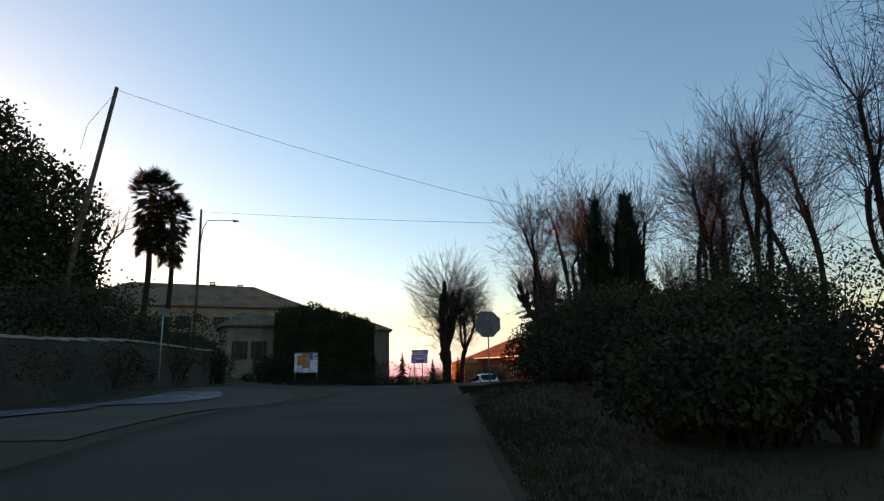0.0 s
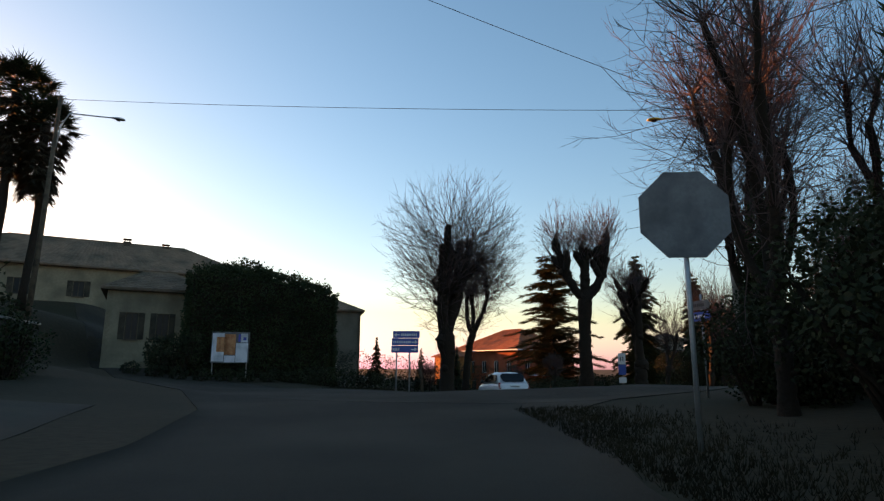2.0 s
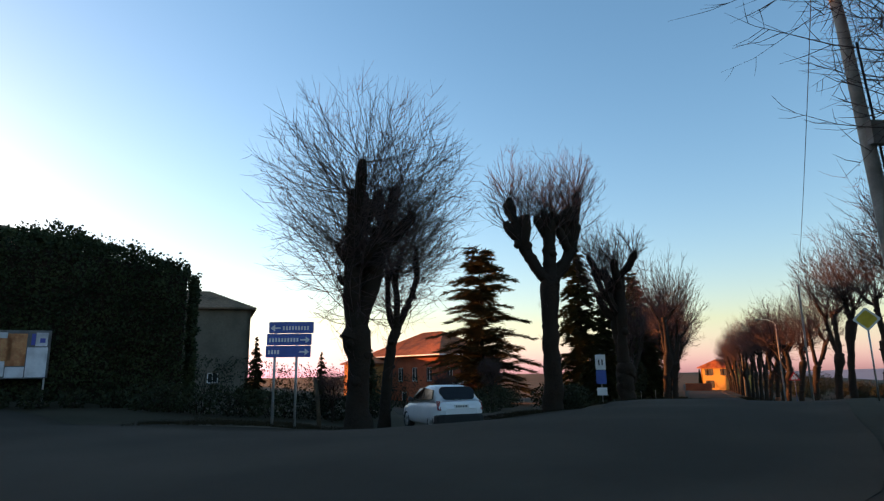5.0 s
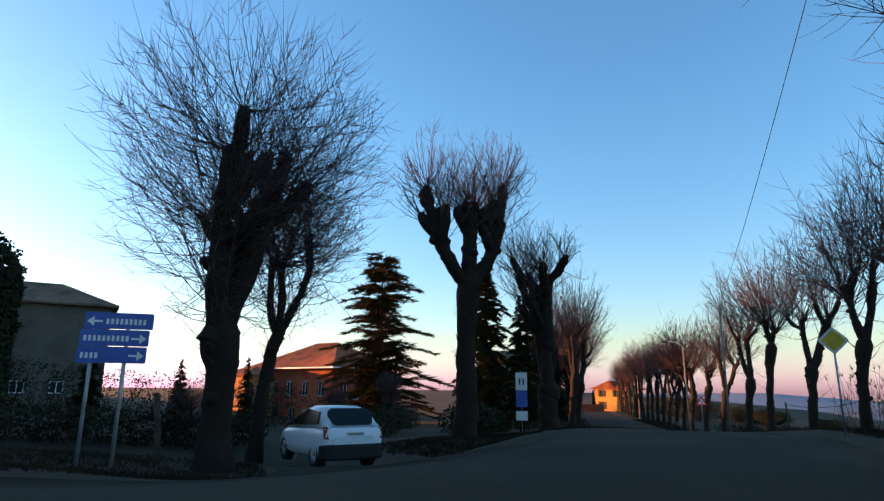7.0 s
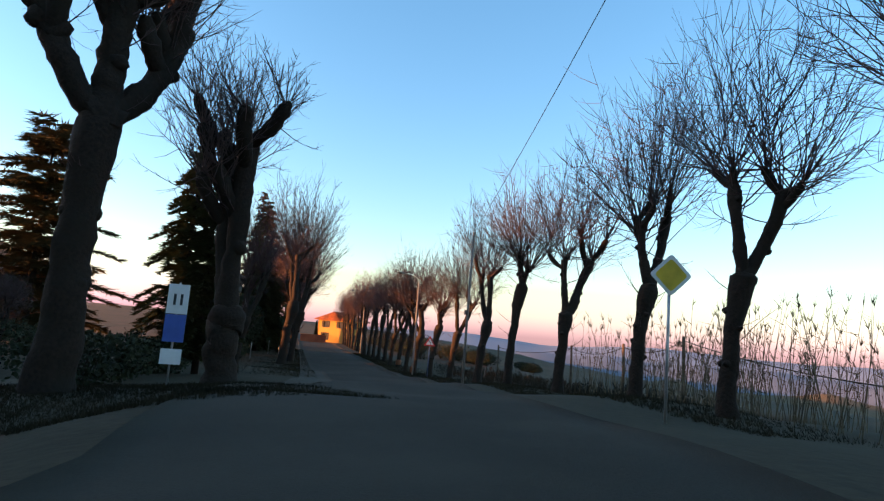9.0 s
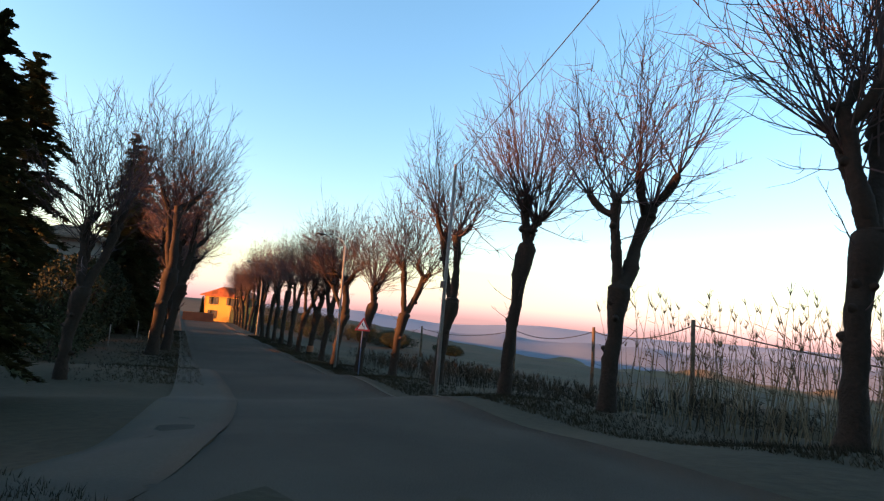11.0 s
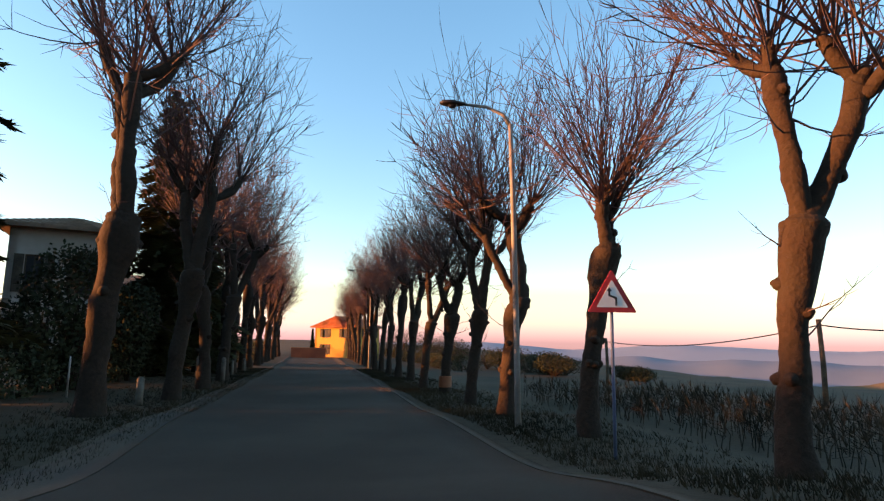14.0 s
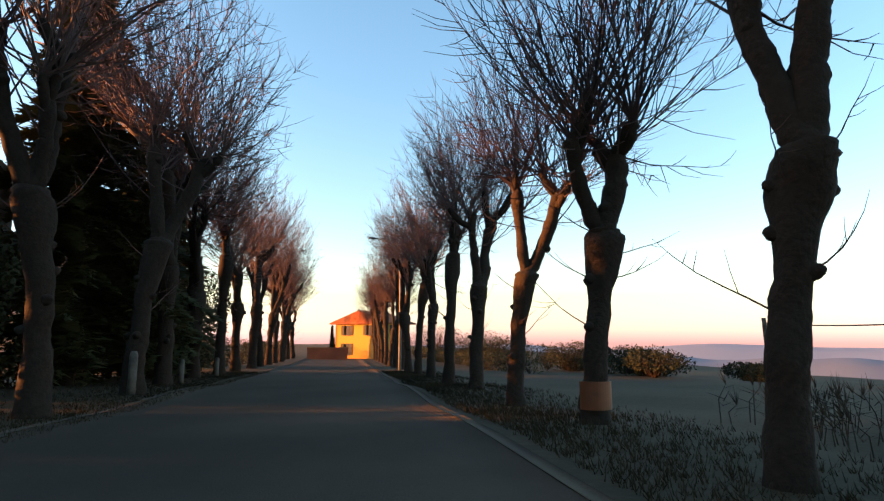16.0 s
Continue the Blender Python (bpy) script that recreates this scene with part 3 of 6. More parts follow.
TALL = pollard(33, 0.40, 5.9, [(5, 60, 3.2, 0.33), (100, 8, 2.7, 0.33), (185, 60, 3.3, 0.32)], 330, 3.4, 6, spread=1.3, dome=(3.4, 2.8), lift=0.27, wobble=0.12, fists=5, lean=(0.1, 0), shoot_r=0.02, low=0.6)
tree("lime_tree", "tall pollarded lime with three thick fists on the traffic island", TALL, (9.9, 62.0, g(9.9, 62.0) - 0.05), -5, 1.1)
TWIN = pollard(34, 0.42, 1.9, [(160, 10, 4.3, 0.27), (340, 5, 4.6, 0.30)], 240, 3.0, 6, dome=(2.5, 2.6), shoot_r=0.02, low=0.65, fists=4, wobble=0.10)
tree("lime_tree", "pollarded lime with two thick stems and short shoots", TWIN, (13.5, 61.5, g(13.5, 61.5) - 0.05), -30)


def conifer(seed, height, width, droop=0.25, whorls=18, per=8, clump=0.30, mat=NEEDLE, first=0.1, cone=1.0):
    rng = random.Random(seed)
    wood, green = Soup(), Soup()
    wood.tube([Vector((0, 0, -0.2)), Vector((0.05, 0, height * 0.5)), Vector((0, 0.03, height * 0.97))], [height * 0.018, height * 0.011, 0.02], 8)
    for w in range(whorls):
        f = first + (1 - first) * w / whorls
        z = height * f
        reach = width * (1 - f) ** cone * rng.uniform(0.75, 1.1) + 0.15
        for k in range(per):
            if rng.random() < 0.12:
                continue
            a = 2 * math.pi * (k + rng.random() * 0.9) / per
            ln = reach * rng.choice((0.45, 0.7, 0.9, 1.0, 1.15)) * rng.uniform(0.85, 1.1)
            root = Vector((0, 0, z + rng.uniform(-0.6, 0.6) * height / whorls))
            out = Vector((math.cos(a), math.sin(a), 0))
            pts = [root, root + out * ln * 0.5 + Vector((0, 0, 0.10 * ln)), root + out * ln + Vector((0, 0, -droop * ln * 0.5))]
            wood.tube(pts, [0.045, 0.03, 0.01], 4, False)
            n = max(4, int(ln / clump * 3.0))
            for c in range(n):
                t = (c + 0.6) / n
                q = pts[0].lerp(pts[1], t * 2) if t < 0.5 else pts[1].lerp(pts[2], t * 2 - 1)
                span = clump * (1.5 - 0.7 * t) * min(1.0, ln)
                side = out.cross(Vector((0, 0, 1)))
                for b in range(12):
                    d = (side * rng.uniform(-1.3, 1.3) + out * rng.uniform(0.1, 1.0) + Vector((0, 0, rng.uniform(-0.45, 0.25)))) * span
                    green.blade(q + rand_dir(rng) * 0.05, d, 0.055 + 0.05 * rng.random())
    return wood.done("conifer_trunk", BARK, True), green.done("conifer_crown", mat)


def foliage(seed, blobs, count, size, mat=LEAF, name="leaves"):
    """A crown of single leaves in a heap of uneven lumps. blobs: centre and radii."""
    rng = random.Random(seed)
    soup = Soup()
    weights = [b[3] * b[4] + b[4] * b[5] + b[3] * b[5] for b in blobs]
    for b, w in zip(blobs, weights):
        c, r = Vector(b[:3]), Vector(b[3:6])
        for _ in range(int(count * w / sum(weights))):
            d = rand_dir(rng)
            depth = 1.0 - abs(rng.gauss(0, 0.16))
            lump = 1.0 + 0.22 * noise.noise(Vector((d.x * r.x, d.y * r.y, d.z * r.z)) * 1.3 + c) + 0.10 * noise.noise(Vector((d.x * r.x, d.y * r.y, d.z * r.z)) * 4 + c)
            if rng.random() < 0.05:
                lump *= rng.uniform(1.05, 1.22)
            p = c + Vector((d.x * r.x, d.y * r.y, d.z * r.z)) * depth * lump
            a = (rand_dir(rng) + d * 0.5).normalized() * size * rng.uniform(0.6, 1.3)
            soup.leaf(p, a, a.cross(rand_dir(rng)).normalized() * size * 0.32)
    return soup.done(name, mat)


def stems(seed, blobs, n=10, r=0.05):
    rng = random.Random(seed)
    soup = Soup()
    for b in blobs:
        foot = Vector((b[0] * 0.8, b[1] * 0.8, -0.2))
        for _ in range(n):
            tip = Vector(b[:3]) + Vector((rng.uniform(-1, 1) * b[3], rng.uniform(-1, 1) * b[4], rng.uniform(0, 1) * b[5])) * 0.75
            mid = foot.lerp(tip, 0.5) + rand_dir(rng) * 0.2
            soup.tube([foot + rand_dir(rng) * 0.1, mid, tip], [r, r * 0.7, r * 0.25], 5, False)
    return soup.done("branchwork", BARK, True)


def shrub(name, label, category, at, blobs, count, size, mat=LEAF, seed=1, group="", turn=0.0):
    ob = thing(name, label, category, at, turn, group)
    part("branchwork", stems(seed, blobs), ob)
    part("foliage", foliage(seed, blobs, count, size, mat), ob)
    return ob


def at_ground(x, y, dz=0.0):
    return (x, y, g(x, y) + dz)


# evergreens and conifers
def conifer_at(name, label, x, y, args, size=1.0, turn=0.0, group=""):
    return tree(name, label, args, at_ground(x, y, -0.05), turn, size, group)


CEDAR = conifer(41, 20.5, 8.8, 0.06, 15, 13, 1.05, CEDAR_NEEDLE, first=0.06, cone=0.62)
SPRUCE = conifer(42, 12.5, 2.7, 0.4, 26, 10, 0.40)
FIR = conifer(43, 16.0, 3.9, 0.45, 26, 10, 0.55, first=0.06, cone=0.8)
conifer_at("cedar_tree", "tall dark cedar with level boughs before the brick house", 18.0, 107.4, CEDAR)
conifer_at("fir_tree", "broad dark fir in the garden by the avenue", 26.6, 96.5, FIR, 1.12, 40)
conifer_at("spruce_tree", "tall slim dark spruce standing behind the limes", 39.1, 108.4, SPRUCE, 1.45, 110)
conifer_at("fir_tree", "dark young fir at the garden's edge", 45.9, 118.3, FIR, 0.88, 200)
conifer_at("fir_tree", "dark young fir at the garden's edge", 42.6, 113.2, FIR, 0.66, 20)


def cypress(seed, height, radius):
    rng = random.Random(seed)
    wood, green = Soup(), Soup()
    wood.tube([Vector((0, 0, -0.2)), Vector((0, 0, height * 0.9))], [0.16, 0.03], 7)
    for _ in range(int(height * 520)):
        dx, dy, tall, wide = rng.choice(((0, 0, 1.0, 0.72), (0, 0, 1.0, 0.72), (0.5, 0.25, 0.84, 0.6), (-0.45, -0.3, 0.72, 0.62), (0.1, -0.5, 0.6, 0.6)))
        f = rng.random() ** 0.8
        a = rng.uniform(0, 2 * math.pi)
        lump = 1 + 0.55 * noise.noise(Vector((math.cos(a) * 1.8, math.sin(a) * 1.8, f * height * 0.55 + seed))) + 0.3 * noise.noise(Vector((math.cos(a) * 4, math.sin(a) * 4, f * height * 1.8 + seed)))
        r = radius * (math.sin(min(1, f * 2.2 + 0.25) * math.pi / 2) * (1 - f) ** 0.55 + 0.03) * lump * (1 - abs(rng.gauss(0, 0.18)))
        p = Vector((dx * radius + math.cos(a) * r * wide, dy * radius + math.sin(a) * r * wide, f * height * tall))
        d = (Vector((math.cos(a) * 0.4, math.sin(a) * 0.4, 1)) + rand_dir(rng) * 0.4).normalized() * rng.choice((0.25, 0.35, 0.45, 0.8)) * rng.uniform(0.8, 1.2)
        green.blade(p, d, 0.05 + 0.05 * rng.random())
    return wood.done("cypress_trunk", BARK, True), green.done("cypress_crown", CYPRESS)


CYP = cypress(51, 10.6, 1.05)
CYP_THIN = cypress(53, 9.8, 0.8)
tree("cypress_tree", "dark columnar cypress with a ragged top by the verge", CYP, at_ground(10.4, 32.4), 0, 0.92, "cypresses", "tree")
tree("cypress_tree", "dark columnar cypress with a ragged top by the verge", CYP_THIN, at_ground(8.5, 31.3), 100, 0.96, "cypresses", "tree")
tree("cypress_tree", "dark columnar cypress with a ragged top by the verge", CYP_THIN, at_ground(9.5, 31.0), 220, 0.80, "cypresses", "tree")


def lumps(seed, w, d, h, n):
    rng = random.Random(seed)
    out = []
    for _ in range(n):
        r = rng.uniform(0.28, 0.48)
        out.append((rng.uniform(-0.5, 0.5) * w, rng.uniform(-0.5, 0.5) * d, h * rng.uniform(0.30, 0.66), w * r, d * r * 1.2, h * rng.uniform(0.28, 0.38)))
    out.append((0, 0, h * 0.4, w * 0.5, d * 0.5, h * 0.42))
    return out


HEDGE_ROW = [(4.6, 9.2, 2.6, 3.4, 1.8), (5.2, 12.6, 3.0, 4.0, 2.8), (5.6, 16.4, 3.4, 4.2, 3.1), (5.4, 20.5, 3.4, 4.4, 3.3), (5.2, 24.8, 3.2, 4.4, 3.5), (6.0, 28.6, 3.6, 4.0, 3.9), (9.5, 18.0, 4.6, 5.0, 3.9), (10.5, 24.5, 4.8, 5.4, 4.3), (9.5, 37.0, 4.2, 4.6, 3.6), (12.5, 40.5, 3.8, 4.0, 3.0), (7.6, 35.6, 2.6, 2.6, 2.6)]
for i, (x, y, w, d, h) in enumerate(HEDGE_ROW):
    shrub("evergreen_bush", "dense dark evergreen bush beside the side road", "bush", at_ground(x, y), lumps(60 + i, w, d, h, 7), 11000, 0.115, LEAF, 60 + i, "roadside bushes")

# tall bare trees behind the bushes
TANGLE = [
    pollard(71, 0.22, 3.2, [(20, 14, 5.0, 0.15), (140, 18, 4.6, 0.13), (260, 16, 4.8, 0.13)], 240, 4.4, 7, spread=1.2, low=0.85, shoot_r=0.02, first=2, bushy=0.35, fists=1),
    pollard(72, 0.20, 2.6, [(60, 20, 5.2, 0.13), (200, 12, 5.6, 0.14), (310, 22, 4.4, 0.11)], 240, 4.6, 7, spread=1.2, low=0.85, shoot_r=0.02, first=2, bushy=0.35, fists=1),
]
CLAD = foliage(75, [(0, 0, 2.0, 0.32, 0.32, 2.3), (0.1, 0.05, 4.2, 0.34, 0.34, 1.7)], 5200, 0.10, IVY, "ivy")
for i, (x, y, size, clad) in enumerate(((9.9, 41.2, 1.02, True), (8.8, 38.2, 1.1, True), (11.9, 43.0, 1.1, True), (5.7, 32.8, 0.85, False), (12.4, 37.8, 1.0, False), (15.5, 35.0, 1.05, False), (14.0, 29.5, 1.0, False), (17.0, 27.0, 1.0, False), (12.8, 23.5, 0.9, False), (15.8, 20.0, 0.95, False), (14.8, 14.8, 1.0, False), (19.0, 40.0, 1.0, False), (13.4, 10.5, 0.95, False))):
    ob = tree("bare_tree", "tall bare tree of many thin stems, ivy on its trunk" if clad else "tall bare tree of many thin upright shoots", TANGLE[i % 2], at_ground(x, y, -0.05), 67 * i, size, "roadside bare trees")
    if clad:
        part("ivy", CLAD, ob)
for s, l, k in ((-16.4, 0.2, 0),):
    p = av(s, l)
    tree("lime_tree", "bare pollarded lime with a knobbly trunk on the verge", ROW[k], at_ground(p.x, p.y, -0.05), 40 * k, 1.05, "avenue limes")

# evergreens on the hill to the west
hill_tree = shrub("evergreen_tree", "tall dark evergreen tree above the garden wall", "tree", at_ground(-30, 36), [(0, 0, 6, 6.0, 6.0, 5.5), (-2, 0, 11, 5.2, 5, 5.5), (3.2, 1, 7.5, 3.8, 4, 4.5), (-4, -1, 14.5, 3.6, 3.6, 3.5), (4.8, 0, 4.0, 3.0, 3.5, 3.6)], 60000, 0.3, LEAF, 81)
hill_tree.scale = (1.12, 1.12, 1.18)
for i, (x, y, w, d, h) in enumerate(((-17.5, 20, 5, 7, 4.6), (-18.0, 27, 5, 6, 5.8), (-18.6, 32.5, 5, 6, 6.2), (-19, 38, 5, 6, 4.6), (-19.8, 44, 5, 6, 3.6), (-24, 46, 6, 6, 5.0))):
    shrub("hedge", "dark overgrown garden hedge above the wall", "hedge", at_ground(x, y), lumps(85 + i, w, d, h, 6), 6500, 0.19, LEAF, 85 + i, "garden hedge")
shrub("evergreen_bush", "dark rounded bush against the farm wall", "bush", at_ground(-17.8, 61.6), lumps(95, 2.6, 2.2, 3.0, 5), 3000, 0.17, LEAF, 95)


# ---- buildings ----
def wall_panel(length, height, thick, holes):
    """A wall from x = 0 to length, front at y = 0, with rectangular holes (x0, z0, x1, z1) through it."""
    xs = sorted({0.0, length, *[h[0] for h in holes], *[h[2] for h in holes]})
    zs = sorted({0.0, height, *[h[1] for h in holes], *[h[3] for h in holes]})
    soup = Soup()

    def hollow(i, k):
        if i < 0 or k < 0 or i >= len(xs) - 1 or k >= len(zs) - 1:
            return True
        cx, cz = (xs[i] + xs[i + 1]) / 2, (zs[k] + zs[k + 1]) / 2
        return any(h[0] < cx < h[2] and h[1] < cz < h[3] for h in holes)

    def quad(*pts):
        base = len(soup.v)
        soup.v += [Vector(p) for p in pts]
        soup.f.append(tuple(range(base, base + 4)))

    for i in range(len(xs) - 1):
        for k in range(len(zs) - 1):
            if hollow(i, k):
                continue
            x0, x1, z0, z1 = xs[i], xs[i + 1], zs[k], zs[k + 1]
            quad((x0, 0, z0), (x1, 0, z0), (x1, 0, z1), (x0, 0, z1))
            quad((x1, thick, z0), (x0, thick, z0), (x0, thick, z1), (x1, thick, z1))
            if hollow(i - 1, k):
                quad((x0, thick, z0), (x0, 0, z0), (x0, 0, z1), (x0, thick, z1))
            if hollow(i + 1, k):
                quad((x1, 0, z0), (x1, thick, z0), (x1, thick, z1), (x1, 0, z1))
            if hollow(i, k - 1):
                quad((x0, thick, z0), (x1, thick, z0), (x1, 0, z0), (x0, 0, z0))
            if hollow(i, k + 1):
                quad((x0, 0, z1), (x1, 0, z1), (x1, thick, z1), (x0, thick, z1))
    return soup


def window_unit(parent, m, w, h, shutters=None):
    """A window in a hole: frame with sill and panes, and shutters beside it if wanted."""
    f = Soup()
    b = 0.07
    for lo, hi in (((0, 0.10, 0), (b, 0.16, h)), ((w - b, 0.10, 0), (w, 0.16, h)), ((b, 0.10, 0), (w - b, 0.16, b)), ((b, 0.10, h - b), (w - b, 0.16, h)), ((w / 2 - 0.04, 0.10, b), (w / 2 + 0.04, 0.16, h - b))):
        f.box(lo, hi)
    win = part("window", f.done("window_frame", SIGN_WHITE if shutters is None else SHUTTER), parent, "", m)
    for x0, x1 in ((b, w / 2 - 0.04), (w / 2 + 0.04, w - b)):
        p = Soup()
        p.box((x0, 0.125, b), (x1, 0.135, h - b))
        part("pane", p.done("pane", GLASS), win)
    s = Soup()
    s.box((-0.08, -0.10, -0.08), (w + 0.08, 0.10, 0.0))
    part("sill", s.done("sill", GREY_PLASTER), win)
    if shutters:
        for x0 in (-w / 2 - 0.02, w + 0.02):
            q = Soup()
            q.box((x0, -0.05, 0), (x0 + w / 2, -0.012, h))
            for k in range(int(h / 0.12)):
                q.box((x0 + 0.05, -0.065, 0.06 + k * 0.12), (x0 + w / 2 - 0.05, -0.05, 0.12 + k * 0.12))
            part("shutter", q.done("shutter", shutters), win, "dark louvred shutter")
    return win


def tiled_roof(length, depth, eave, ridge, over, hip, mat, cols=1.0):
    """Ribbed roof over a plan length x depth, eaves at z eave: hipped at both ends if hip > 0."""
    soup = Soup()
    x0, x1, y0, y1 = -over, length + over, -over, depth + over
    ym = (y0 + y1) / 2
    a, b = Vector((x0 + hip, ym, ridge)), Vector((x1 - hip, ym, ridge))
    t = 0.14
    corners = [Vector((x0, y0, eave)), Vector((x1, y0, eave)), Vector((x1, y1, eave)), Vector((x0, y1, eave))]

    def slope_face(p, q, r, s_):
        n = max(3, int((q - p).length / cols))
        rows = max(4, int(((s_ - p).length) / (cols * 1.1)))
        up = Vector((0, 0, 1))
        for j in range(rows):
            f0, f1 = j / rows, (j + 1) / rows
            for i in range(n):
                e0, e1 = i / n, (i + 1) / n
                lift0, lift1 = 0.05, 0.0
                quad = [p.lerp(q, e0).lerp(s_.lerp(r, e0), f0) + up * lift0, p.lerp(q, e1).lerp(s_.lerp(r, e1), f0) + up * lift0, p.lerp(q, e1).lerp(s_.lerp(r, e1), f1) + up * lift1, p.lerp(q, e0).lerp(s_.lerp(r, e0), f1) + up * lift1]
                crown = quad[0].lerp(quad[1], 0.5) + up * 0.05, quad[3].lerp(quad[2], 0.5) + up * 0.05
                base = len(soup.v)
                soup.v += [quad[0], crown[0], quad[1], quad[2], crown[1], quad[3], quad[0] - up * 0.16, quad[1] - up * 0.16]
                soup.f += [(base, base + 1, base + 4, base + 5), (base + 1, base + 2, base + 3, base + 4), (base + 6, base + 7, base + 2, base + 1, base)]

    slope_face(corners[0], corners[1], b, a)
    slope_face(corners[2], corners[3], a, b)
    slope_face(corners[1], corners[2], b, b)
    slope_face(corners[3], corners[0], a, a)
    base = len(soup.v)
    soup.v += [c - Vector((0, 0, 0.02)) for c in corners] + [c - Vector((0, 0, t)) for c in corners]
    soup.f += [(base + i, base + (i + 1) % 4, base + 4 + (i + 1) % 4, base + 4 + i) for i in range(4)]
    soup.f.append((base + 7, base + 6, base + 5, base + 4))
    soup.tube([a, b], [0.10, 0.10], 6)
    return soup.done("roof", mat)


def house(name, label, corner, turn, length, depth, foot, eave, ridge, wall_mat, roof_mat, holes=(), side_holes=(), hip=0.0, over=0.5, shutters=None, cols=0.45, chimneys=(), left_holes=(), gutter=None):
    """corner: the plan's front left corner; its front runs length metres along the turn. Heights are the world's."""
    ob = thing(name, label, "house", (corner[0], corner[1], foot), turn)
    h = eave - foot
    part("wall", wall_panel(length, h, 0.35, holes).done("wall_front", wall_mat), ob)
    right = pose(length, 0, 0, 0, 0, 90)
    part("wall", wall_panel(depth, h, 0.35, side_holes).done("wall_side", wall_mat), ob, "", right)
    left = pose(0, depth, 0, 0, 0, -90)
    part("wall", wall_panel(depth, h, 0.35, left_holes).done("wall_side", wall_mat), ob, "", left)
    part("wall", wall_panel(length, h, 0.35, ()).done("wall_back", wall_mat), ob, "", pose(length, depth, 0, 0, 0, 180))
    dark = Soup()
    dark.box((0.4, 0.75, 0.02), (length - 0.4, depth - 0.75, h - 0.05))
    part("inner_wall", dark.done("inner_wall", GREY_PLASTER), ob)
    for q in holes:
        window_unit(ob, pose(q[0], 0, q[1]), q[2] - q[0], q[3] - q[1], shutters)
    for q in side_holes:
        window_unit(ob, right @ pose(q[0], 0, q[1]), q[2] - q[0], q[3] - q[1], shutters)
    for q in left_holes:
        window_unit(ob, left @ pose(q[0], 0, q[1]), q[2] - q[0], q[3] - q[1], shutters)
    roof = part("roof", tiled_roof(length, depth, h, ridge - foot, over, hip, roof_mat, cols), ob)
    if not hip:
        zf = h + (ridge - eave) * (depth / 2) / (depth / 2 + over)
        for x in (0.0, length - 0.3):
            ends = Soup()
            ends.v = [Vector((x + dx, y, z)) for dx in (0.0, 0.3) for y, z in ((0.02, h), (depth - 0.02, h), (depth / 2, zf - 0.2))]
            ends.f = [(1, 0, 2), (3, 4, 5), (0, 1, 4, 3), (1, 2, 5, 4), (2, 0, 3, 5)]
            part("gable", ends.done("gable", wall_mat), ob)
    if gutter:
        for x0, y0, x1, y1 in ((-over, -over - 0.1, length + over, -over), (length + over, -over - 0.1, length + over + 0.1, depth + over), (-over - 0.1, -over - 0.1, -over, depth + over)):
            q = Soup()
            q.box((x0, y0, h - 0.13), (x1, y1, h + 0.05))
            part("gutter", q.done("gutter", gutter), roof, "pale eaves gutter")
    for x, y, top in chimneys:
        c = Soup()
        c.box((x - 0.3, y - 0.3, h + 0.1), (x + 0.3, y + 0.3, top - foot - 0.35))
        c.box((x - 0.4, y - 0.4, top - foot - 0.35), (x + 0.4, y + 0.4, top - foot - 0.25))
        for dx in (-0.28, 0.2):
            c.box((x + dx, y - 0.28, top - foot - 0.25), (x + dx + 0.08, y + 0.28, top - foot))
        c.box((x - 0.42, y - 0.42, top - foot), (x + 0.42, y + 0.42, top - foot + 0.08))
        part("chimney", c.done("chimney", GREY_PLASTER), roof, "plastered chimney with a flat cap")
    return ob


house("farmhouse", "long farmhouse with a low weathered tile roof and chimneys", (-49, 76.5), 27, 32, 9, 6.5, 11.6, 15.2, PLASTER, OLD_TILE, [(4, 2, 5, 3.6), (9, 2, 10, 3.6), (14, 2, 15, 3.6), (19, 2, 20, 3.6)], hip=8, over=0.6, shutters=SHUTTER, chimneys=((18.5, 4.2, 15.6), (22.5, 4.4, 15.4), (25.0, 6.0, 15.0)))
house("cottage", "small plastered cottage with two shuttered windows and tile roof", (-23.4, 64.1), 24, 6.6, 7, 1.0, 7.0, 8.7, PLASTER, OLD_TILE, [(1.3, 2.4, 2.1, 4.3), (3.3, 2.4, 4.1, 4.3)], hip=2.5, over=0.45, shutters=SHUTTER)
house("barn", "tall grey plastered barn with a tiled hip roof, small low windows", (-26.5, 94.2), 10, 18.0, 11, 0.0, 8.6, 10.9, GREY_PLASTER, OLD_TILE, [(11.5, 1.2, 12.5, 2.2), (14.2, 1.2, 15.2, 2.2)], [(2, 1.4, 3, 2.4), (6, 4.6, 7, 5.8)], hip=4.5, over=0.5)
house("brick_house", "two-storey red brick house with a hipped red tile roof", (5.4, 134.3), -56, 17.0, 13.5, -3.4, 4.6, 8.5, BRICK, TILE, [(1.4, 4.2, 2.6, 6.2), (4.6, 4.2, 5.8, 6.2), (7.8, 4.2, 9.0, 6.2), (11.0, 4.2, 12.2, 6.2), (14.2, 4.2, 15.4, 6.2), (1.4, 1.0, 2.6, 2.6), (4.6, 0.6, 6.2, 2.8), (8.6, 1.0, 9.8, 2.6), (12.6, 0.2, 15.0, 2.6)], [(1.6, 4.2, 2.8, 6.2), (4.4, 4.0, 6.6, 6.3), (9.4, 4.2, 10.6, 6.2), (2.0, 0.2, 4.4, 2.6), (8.4, 1.0, 9.8, 2.6)], hip=7.2, over=1.0, gutter=SIGN_WHITE)
house("annex", "small orange rendered annex with a low tile roof", (1.6, 131.6), -56, 4.8, 5, -3.2, 3.6, 4.8, ORANGE_PLASTER, TILE, [(1.4, 3.4, 2.6, 4.9)], hip=2.0, over=0.5)
